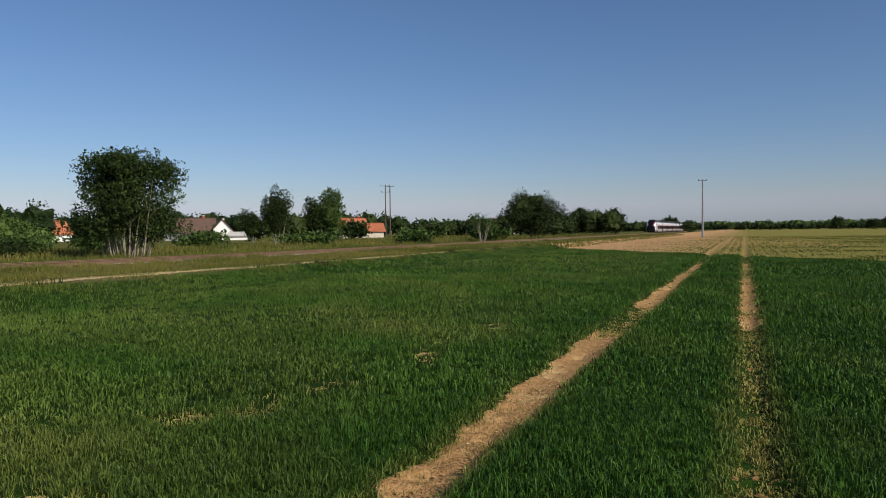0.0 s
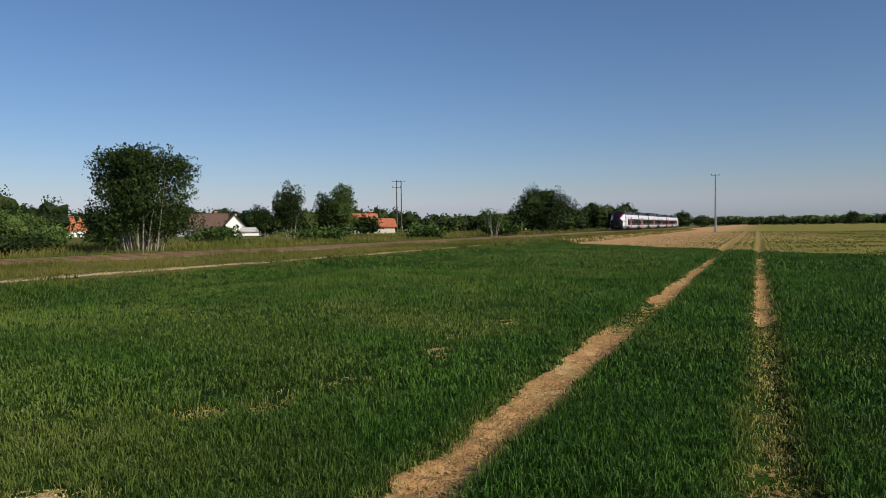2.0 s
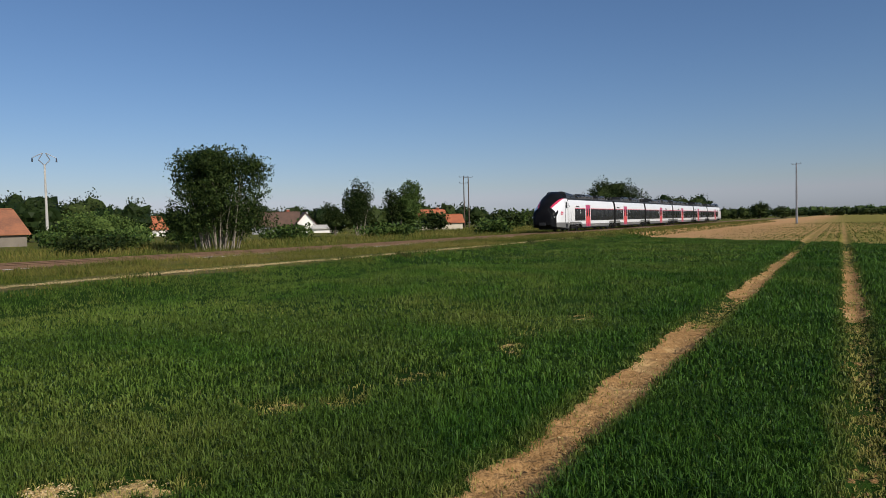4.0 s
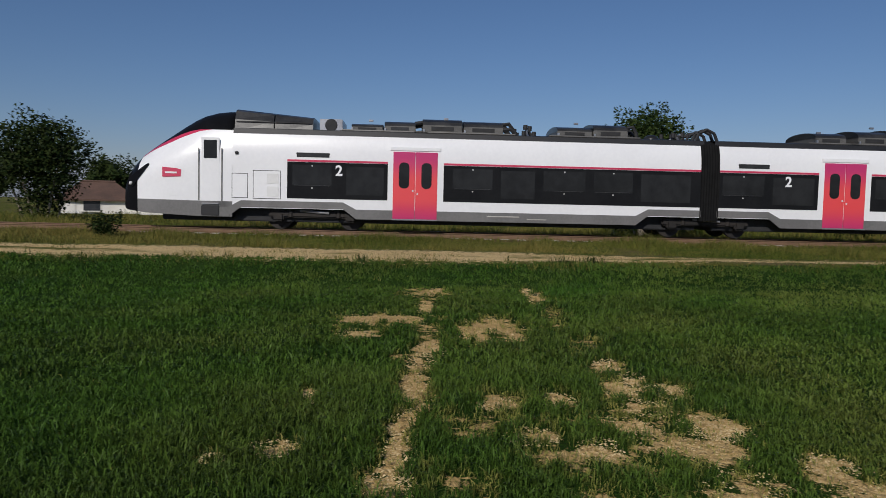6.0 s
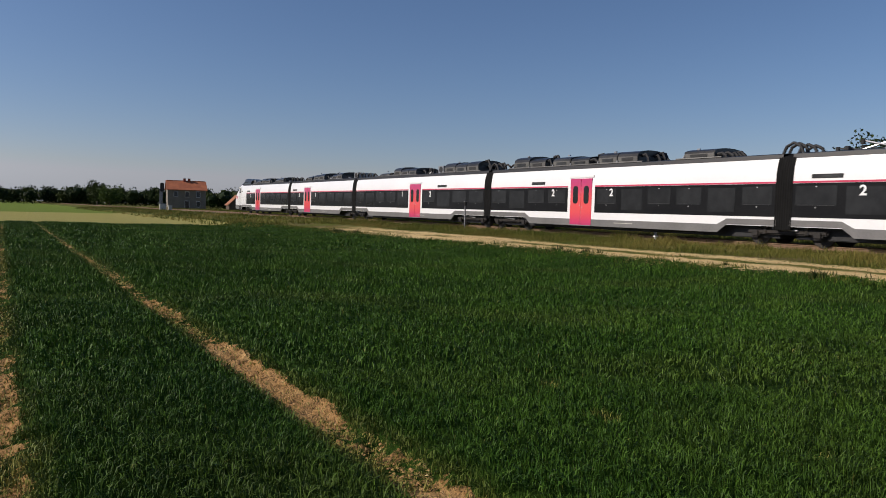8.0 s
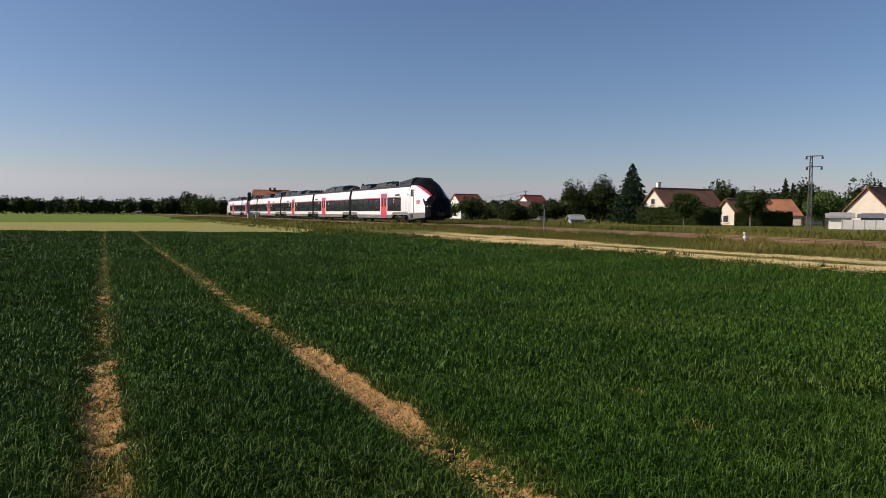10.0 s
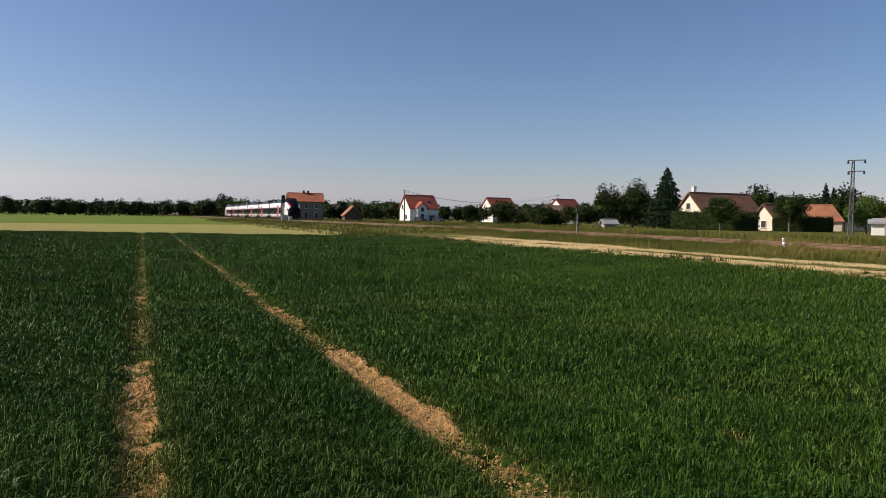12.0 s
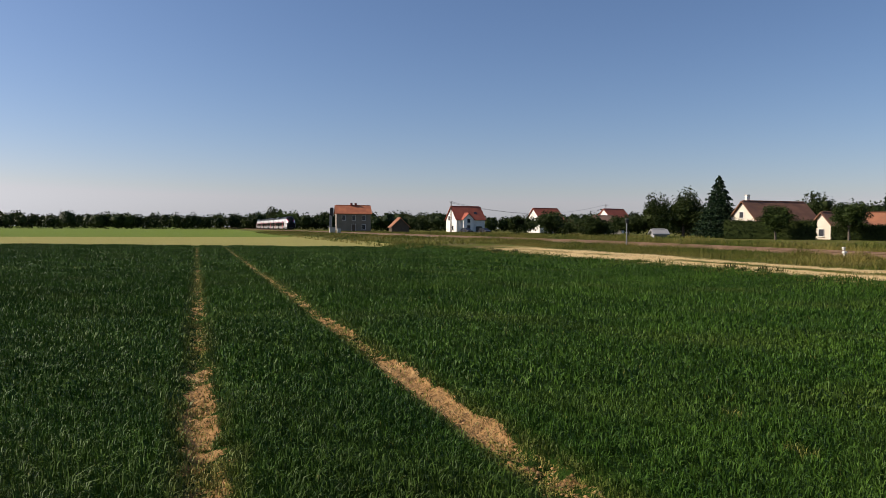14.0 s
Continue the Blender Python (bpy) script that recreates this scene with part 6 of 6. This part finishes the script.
def build_village():
    win = "window"
    house("old barn with weathered orange tile roof and cream walls", -77.5, 38.6, facing(-77, 38.6, -84), 8.8, 7.0, 1.45, 3.95, "render_beige", "tile_old", hip=0.9, name="barn", category="barn",
          openings=(("y+", 2.0, 0.1, 2.0, 1.1, "shutter"),))
    house("low house with orange tile roof and white gable", -135.2, 103.6, facing(-135.2, 103.6, -60), 6.6, 5.6, 1.7, 4.2, "render_white", "tile_orange")
    house("low house with dark brown roof", -102.6, 109.8, facing(-102.6, 109.8, -90), 9.4, 7.0, 1.7, 4.3, "render_grey", "tile_brown", chimneys=((-2.6, -0.4, 5.0),), openings=(("y+", -2.2, 0.4, 1.0, 0.8, win),))
    house("white gabled house wing with brown roof", -96.4, 111.6, facing(-96.4, 111.6, 6), 6.0, 4.6, 1.5, 4.1, "render_white", "tile_brown", chimneys=((0.5, 0.4, 4.3),))
    house("small white lean-to beside a house", -91.2, 112.0, facing(-91, 112, -90), 4.8, 2.6, 0.9, 1.4, "render_white", "concrete", name="shed", category="shed")
    house("house with bright orange tile roof", -71.6, 120.5, facing(-71.6, 120.5, -80), 5.4, 5.0, 2.3, 3.9, "render_cream", "tile_orange", chimneys=((-1.5, 0, 4.5),))
    house("low annex with orange tile roof", -68.6, 123, facing(-68, 123, -80), 4.6, 4.0, 1.6, 2.9, "render_cream", "tile_orange", name="annex", category="house")
    house("distant house with pale orange roof", -62, 190, facing(-62, 190, -80), 7, 6, 2.6, 4.6, "render_cream", "tile_orange")
    house("cream square cottage with red pointed roof", -110.5, 14.2, facing(-110, 14), 3.4, 3.4, 1.95, 3.6, "render_white", "tile_red", hip=1.75, chimneys=((0.2, 0.1, 4.1),))
    house("bungalow with grey-brown hipped roof", -121.5, 7.8, facing(-121, 7.8, -90), 5.6, 5.0, 1.3, 2.9, "render_cream", "tile_brown", hip=2.2)
    house("white house with brown roof and low garage", -88.5, -6.8, facing(-88, -6.8, -14), 8.0, 4.4, 1.4, 3.2, "render_white", "tile_brown", openings=(("x+", 0.5, 0.2, 1.0, 0.9, win),))
    house("white garage with low brown roof", -86.5, -1.8, facing(-86, -2, -90), 3.6, 4.0, 1.1, 2.2, "render_white", "tile_brown", name="garage", category="garage")
    house("long white house with dark brown roof", -76.0, -14.0, facing(-76, -14, -90), 6.2, 5.4, 1.25, 3.0, "render_white", "tile_brown", chimneys=((-2.6, -0.6, 3.35),),
          openings=(("y+", -2.2, 0.2, 0.8, 0.9, win), ("y+", -0.6, 0.2, 0.5, 0.9, "door"), ("y+", 2.4, 0.2, 1.0, 0.9, win), ("y+", -0.4, 0.42, 0.5, 0.35, "roof_window"), ("y+", 1.2, 0.42, 0.5, 0.35, "roof_window")))
    house("grey rendered garage with orange tile roof", -61.6, -16.0, facing(-61.6, -16, -90), 3.4, 5.0, 1.7, 2.6, "render_grey", "tile_orange", hip=1.6, name="garage", category="garage")
    house("house with orange hipped roof behind a wall", -85.4, -22.0, facing(-85.4, -22, -90), 6.6, 5.5, 2.0, 3.7, "render_cream", "tile_orange", hip=2.2)
    house("low white garden building with flat roof", -63.5, -20.3, facing(-63.5, -20.3, -90), 5.8, 4.0, 1.5, 1.62, "render_white", "render_grey", name="garden_building", category="building", openings=(("y+", -0.6, 0.0, 1.2, 1.1, "garage"),))
    house("white bungalow with dark brown roof", -64.5, -27.3, facing(-64.5, -27.3, -90), 6.0, 5.5, 1.35, 2.85, "render_white", "tile_brown", hip=2.0, openings=(("y+", 0.5, 0.3, 1.3, 0.9, win), ("y+", 2.2, 0.0, 0.8, 1.2, "garage")))
    house("white house with brown tile roof and tall white chimney", -85.0, -86.6, 0, 12.0, 6.6, 2.4, 5.6, "render_warm", "tile_dark", hip=0, chimneys=((4.6, -0.6, 6.7),),
          openings=(("x+", 0.6, 0.4, 0.9, 1.2, win), ("x+", -1.6, 0.4, 0.9, 1.2, win), ("x+", -0.2, 3.2, 0.8, 0.9, win)))
    house("small white gabled house", -88.5, -77.6, 0, 7.0, 3.8, 1.9, 3.8, "render_warm", "tile_dark", openings=(("x+", 0, 0.5, 0.9, 1.0, win),))
    house("house with weathered orange-brown roof", -97.3, -78.7, facing(-97.3, -78.7, -90), 7.0, 6.0, 1.7, 4.1, "render_cream", "tile_old", hip=1.6)
    house("house with brown roof between the trees", -116, -88.0, facing(-116, -88, -60), 6.0, 6.0, 2.4, 4.6, "render_cream", "tile_brown")
    house("white gabled house at the village edge", -94.0, -60.0, 10, 7.0, 5.2, 2.4, 5.2, "render_warm", "tile_old")
    house("small white garden shed with flat roof", -74.0, -51.6, facing(-74, -51.6, -90), 2.2, 2.0, 1.35, 1.6, "render_white", "render_grey", name="shed", category="shed")
    house("teal sheet-metal garden shelter with flat roof", -76.0, -49.2, facing(-76, -49, -90), 2.2, 2.0, 1.35, 1.55, "teal", "steel_grey", name="shelter", category="shelter")
    house("modern white house with red tile roof and gable front", -72.8, -188.2, 4, 8.8, 7.2, 3.9, 7.4, "render_white", "tile_red",
          openings=(("y+", 2.0, 0.6, 1.2, 1.4, win), ("y+", -2.6, 0.3, 2.0, 1.6, win), ("x+", 1.0, 0.8, 1.0, 1.2, win), ("x+", -1.5, 3.6, 1.0, 1.2, win), ("y+", -2.2, 0.45, 0.9, 0.8, "roof_window")))
    house("white entrance gable with red tile roof", -71.8, -185.0, 94, 3.4, 3.0, 4.0, 5.4, "render_white", "tile_red", name="house_wing", openings=(("x+", 0, 0.1, 1.0, 2.1, "door"), ("x+", 0, 2.9, 0.9, 1.1, win)))
    house("white house with red tile roof", -102.5, -196.0, 6, 8.6, 7.0, 4.4, 7.5, "render_white", "tile_red", openings=(("x+", 0, 3.6, 1, 1.2, win),))
    house("white house with bright red tile roof", -125.8, -194.0, 10, 8.0, 6.5, 4.8, 7.6, "render_white", "tile_red", openings=(("y+", 0, 3.2, 1.0, 1.1, win), ("y+", 2.2, 3.2, 1.0, 1.1, win)))
    house("low house with dark brown hipped roof", -101.5, -161.5, facing(-101.5, -161.5, -90), 9.5, 7.0, 2.4, 4.9, "render_cream", "tile_brown", hip=2.6)
    house("two-storey railway house with orange tile roof", -42.2, -198.5, -7, 9.6, 6.6, 5.3, 7.5, "render_beige", "tile_orange", chimneys=((0.4, 0.2, 8.3), (-0.8, 0.2, 8.3)),
          openings=(("y+", -2.8, 3.4, 0.9, 1.4, win), ("y+", 0, 3.4, 0.9, 1.4, win), ("y+", 2.8, 3.4, 0.9, 1.4, win), ("y+", 0, 0.2, 1.0, 2.1, "door"), ("y+", -2.8, 0.8, 0.9, 1.4, win), ("x+", 1.2, 3.4, 0.9, 1.4, win), ("x+", -1.4, 0.8, 0.9, 1.4, win)))
    house("wooden outbuilding with brown-orange roof", -51.8, -183.8, facing(-51.8, -183.8, 10), 5.0, 4.6, 1.7, 3.9, "wood_dark", "tile_old", name="outbuilding", category="barn")
    gh = house("low pale lean-to greenhouse", -68.2, -92.6, facing(-68.2, -92.6, -70), 2.0, 1.6, 0.7, 1.2, "render_grey", "render_grey", name="greenhouse", category="greenhouse")
    # hedge in front of the chimney house
    rng = np.random.default_rng(300)
    for n_, (x0, y0, x1, y1, h) in enumerate(((-71.8, -82.5, -79.6, -73.4, 2.7), (-80.5, -72.0, -85.5, -66.5, 2.0))):
        hd = thing("hedge", "clipped dark green garden hedge", "hedge", Matrix.Translation(((x0 + x1) / 2, (y0 + y1) / 2, 0.3)), "garden hedges")
        d = Vector((x1 - x0, y1 - y0, 0))
        s, q, zz = rng.uniform(-0.5, 0.5, 5200), rng.uniform(-0.6, 0.6, 5200), rng.uniform(0, h, 5200)
        nrm = Vector((-d.y, d.x, 0)).normalized()
        P = np.stack([s * d.x + q * nrm.x, s * d.y + q * nrm.y, zz + 0.12 * rng.normal(size=5200)], 1)
        part("core", box((0, 0, h / 2 - 0.1), (d.length - 0.3, 0.9, h - 0.15), Matrix.Rotation(math.atan2(d.y, d.x), 3, "Z"), 0.1), "leaf_dark", hd)
        leaf_mesh("foliage", P, 0.24, rng, "leaf_dark", hd)


build_village()


# ---- poles, wires, trackside ----
def pole(label, x, y, h, r, arms, material="steel_grey", name="utility_pole", z=0.2):
    t = thing(name, label, "utility pole", Matrix.Translation((x, y, z)))
    part("mast", tube((0, 0, -0.3), (0, 0, h), r, r * 0.6, 10), material, t)
    a = math.radians(facing(x, y, 90))
    ux, uy = math.cos(a), math.sin(a)
    for zz, half in arms:
        arm = part("crossarm", tube((-ux * half, -uy * half, zz), (ux * half, uy * half, zz), 0.05, 0.05, 6), "steel_grey", t)
        for s in (-1, 0, 1):
            part("insulator", tube((ux * half * s * 0.95, uy * half * s * 0.95, zz), (ux * half * s * 0.95, uy * half * s * 0.95, zz + 0.28), 0.06, 0.04, 8), "glass_dark", arm)
    return t


def arch_pole(x, y, h):
    t = thing("utility_pole", "pale concrete pole with arched drooping arms", "utility pole", Matrix.Translation((x, y, 0.2)))
    part("mast", tube((0, 0, -0.3), (0, 0, h - 0.7), 0.16, 0.085, 10), "concrete", t)
    a = math.radians(facing(x, y, 90))
    ux, uy = math.cos(a), math.sin(a)
    for s in (-1, 1):
        bm = bmesh.new()
        pts = [(0, h - 0.8), (0.5, h - 0.25), (0.12, h + 0.45)]
        for p, q in zip(pts, pts[1:]):
            add_tube(bm, (s * ux * p[0], s * uy * p[0], p[1]), (s * ux * q[0], s * uy * q[0], q[1]), 0.045, 0.045, 6)
        add_tube(bm, (s * ux * 0.12, s * uy * 0.12, h + 0.45), (s * ux * 1.05, s * uy * 1.05, h - 0.05), 0.045, 0.035, 6)
        arm = part("arm", bm, "steel_grey", t)
        part("insulator", tube((s * ux * 1.05, s * uy * 1.05, h - 0.45), (s * ux * 1.05, s * uy * 1.05, h - 0.05), 0.09, 0.05, 8), "glass_dark", arm)


def lattice_pylon(x, y, h):
    t = thing("lattice_pylon", "narrow steel lattice pylon with two crossarms beside gardens", "pylon", pose(x, y, 0.3, 0, 0, facing(x, y, 80)))
    for s in (-1, 1):
        for q in (-1, 1):
            part("leg", tube((s * 0.22, q * 0.16, -0.2), (s * 0.10, q * 0.08, h), 0.045, 0.035, 6), "steel_dark", t)
    bm = bmesh.new()
    n = 16
    for k in range(n):
        z0, z1 = h * k / n, h * (k + 1) / n
        w0, w1 = 0.22 - 0.12 * k / n, 0.22 - 0.12 * (k + 1) / n
        for q in (-1, 1):
            d = 0.16 - 0.08 * k / n
            s = 1 if k % 2 else -1
            add_tube(bm, (-s * w0, q * d, z0), (s * w1, q * d, z1), 0.028, 0.028, 5)
            add_tube(bm, (-w0, q * d, z0), (w0, q * d, z0), 0.022, 0.022, 5)
    br = part("bracing", bm, "steel_dark", t)
    br["kind"] = "stuff"
    for zz, half in ((h, 0.78), (h - 1.1, 0.72)):
        arm = part("crossarm", box((0.3, 0, zz), (half * 2, 0.12, 0.1), bevel=0.01), "steel_dark", t)
        for s in (-1, 1):
            part("insulator", tube((0.3 + s * half * 0.95, 0, zz - 0.32), (0.3 + s * half * 0.95, 0, zz), 0.12, 0.08, 8), "glass_dark", arm)


def wire(a, b, sag, label="thin overhead wire between poles"):
    bm = bmesh.new()
    n = 10
    pts = [Vector(a).lerp(Vector(b), k / n) - Vector((0, 0, sag * 4 * (k / n) * (1 - k / n))) for k in range(n + 1)]
    for p, q in zip(pts, pts[1:]):
        add_tube(bm, p, q, 0.035, 0.035, 4)
    ob = part("overhead_wire", bm, "rubber")
    tagged(ob, label, "wire", "overhead wires")


def parked_car(label, x, y, rot, paint, length=4.2, h=1.45, z=0.25):
    t = thing("parked_car", label, "car", pose(x, y, z, 0, 0, rot))
    hl = length / 2
    body = [(-hl, 0.3), (hl, 0.3), (hl, 0.72), (hl * 0.55, 0.88), (hl * 0.2, h), (-hl * 0.6, h), (-hl * 0.95, 0.9), (-hl, 0.8)]
    bm = prism_x(body, -0.85, 0.85)
    for v in bm.verts:
        if v.co.z > 1.0:
            v.co.x *= 0.8
    es = [e for e in bm.edges]
    bmesh.ops.bevel(bm, geom=es, offset=0.06, segments=2, affect="EDGES")
    b = part("body", bm, paint, t)
    for s in (-1, 1):
        part("side_window", prism_x([(hl * 0.42, 0.92), (hl * 0.16, h - 0.1), (-hl * 0.55, h - 0.1), (-hl * 0.8, 0.92)], s * 0.80, s * 0.862), "glass_dark", b)
        for q in (0.62, -0.62):
            part("wheel", tube((s * 0.7, hl * q, 0.31), (s * 0.88, hl * q, 0.31), 0.31, 0.31, 16), "rubber", t)
    return t


def build_trackside():
    arch_pole(-68.9, 41.4, 8.9)
    pole("slim paired power pole with two crossarms", -70.4, 132.9, 11.3, 0.16, ((11.2, 1.0), (9.9, 0.9)), "wood_dark")
    pole("slim power pole beside its twin", -69.5, 133.3, 11.2, 0.16, ((11.1, 0.9),), "wood_dark")
    pole("tall grey power pole with a short crossarm beyond the field", -7.3, 140.1, 10.5, 0.2, ((10.4, 0.75),), "steel_grey")
    pole("dark leaning wooden power pole beside a white house", -66.7, -183.5, 8.8, 0.2, ((8.6, 0.35),), "wood_dark")
    pole("wooden power pole behind the roofs", -139.4, -219.8, 10.4, 0.18, ((10.0, 0.8),), "wood_dark")
    pole("short wooden post pole by the cottage", -99.9, 9.1, 3.6, 0.14, (), "wood_dark")
    pole("short wooden post pole by the cottage", -99.9, 7.2, 2.2, 0.14, (), "wood_dark")
    pole("grey street pole at the village edge", -79.5, -46.0, 7.6, 0.12, ((7.4, 0.5),), "steel_grey")
    lattice_pylon(-65.8, -49.3, 7.6)
    wire((-66.7, -183.5, 8.9), (-139.4, -219.8, 10.4), 3.2)
    wire((-66.7, -183.5, 8.6), (-100, -190, 6.0), 0.8)
    # railway signal with a dark head
    sg = thing("railway_signal", "tall dark railway signal with a black head", "signal", Matrix.Translation((-23.9, -131.5, 0.4)))
    part("mast", tube((0, 0, -0.2), (0, 0, 4.4), 0.10, 0.085, 10), "steel_grey", sg)
    hd = part("signal_head", box((0, 0.1, 4.15), (0.68, 0.12, 1.55), bevel=0.12), "rubber", sg)
    for zz in (3.75, 4.15, 4.55):
        part("signal_lamp", tube((0, 0.16, zz), (0, 0.26, zz), 0.12, 0.13, 12), "glass_dark", hd)
    part("ladder", box((0.25, -0.1, 1.8), (0.3, 0.05, 3.6)), "steel_grey", sg)
    for x, y, w, h in ((-23.5, -128.6, 1.0, 1.35), (-24.0, -125.0, 0.6, 1.15)):
        cb = thing("relay_cabinet", "pale grey relay cabinet beside the railway", "cabinet", Matrix.Translation((x, y, 0.3)), "relay cabinets")
        part("case", box((0, 0, h / 2 - 0.05), (w, 0.6, h), bevel=0.03), "concrete", cb)
        part("lid", box((0, 0, h), (w + 0.12, 0.72, 0.08), bevel=0.02), "steel_grey", cb)
    # telephone post with a box, on the verge
    ph = thing("trackside_post", "grey trackside post with a dark box near its top", "post", Matrix.Translation((-23.6, -35.3, 0.4)))
    part("post", tube((0, 0, -0.2), (0, 0, 1.75), 0.04, 0.035, 8), "steel_grey", ph)
    part("box", box((0, 0.02, 1.66), (0.17, 0.13, 0.24), bevel=0.03), "rubber", ph)
    part("hood", box((0, 0.02, 1.79), (0.2, 0.16, 0.04), bevel=0.01), "steel_grey", ph)
    for x, y in ((-29.9, -26.2), (-23.7, -20.8)):
        mk = thing("marker_post", "short white marker post beside the railway", "post", Matrix.Translation((x, y, 0.42)), "marker posts")
        part("shaft", box((0, 0, 0.13), (0.12, 0.09, 0.36), bevel=0.02), "render_white", mk)
        part("cap", box((0, 0, 0.33), (0.18, 0.13, 0.08), bevel=0.02), "render_white", mk)
    parked_car("white parked car beside a house", -82.2, -8.0, 92, "car_white")
    parked_car("pale parked car beside a cottage", -107.0, 17.2, 90, "car_white", 3.9)
    parked_car("dark parked car before a white house", -70.6, -181.5, 12, "car_dark")
    parked_car("dark parked car before a white house", -75.4, -180.2, 12, "car_dark")
    pl = thing("play_table", "red garden play table with a flat top", "garden table", Matrix.Translation((-70.4, -13.5, 0.3)))
    part("tabletop", box((0, 0, 0.62), (0.7, 1.2, 0.1), bevel=0.02), "plastic_red", pl)
    for a in (-0.25, 0.25):
        for b in (-0.5, 0.5):
            part("leg", box((a, b, 0.28), (0.1, 0.1, 0.6), bevel=0.01), "plastic_red", pl)
    # fences of the gardens
    for lab, x0, y0, x1, y1, h, m in (("pale garden wall with flat top", -60.4, -13.8, -60.9, -11.0, 0.9, "render_white"), ("low white rendered garden wall beside a house", -80.2, -4.3, -80.3, -0.7, 1.0, "render_white"), ("white panel garden fence", -76.4, -46.6, -72.6, -50.4, 1.1, "render_white")):
        ln = math.hypot(x1 - x0, y1 - y0)
        f = thing("garden_fence", lab, "fence", pose((x0 + x1) / 2, (y0 + y1) / 2, 0.25, 0, 0, math.degrees(math.atan2(y1 - y0, x1 - x0))))
        n = max(2, int(ln / 0.9))
        for k in range(n):
            part("panel", box((-ln / 2 + ln * (k + 0.5) / n, 0, h / 2), (ln / n - 0.06, 0.06, h), bevel=0.01), m, f)
        for k in range(n + 1):
            part("post", box((-ln / 2 + ln * k / n, 0, h / 2), (0.09, 0.09, h + 0.12), bevel=0.01), "concrete", f)


build_trackside()

motions()
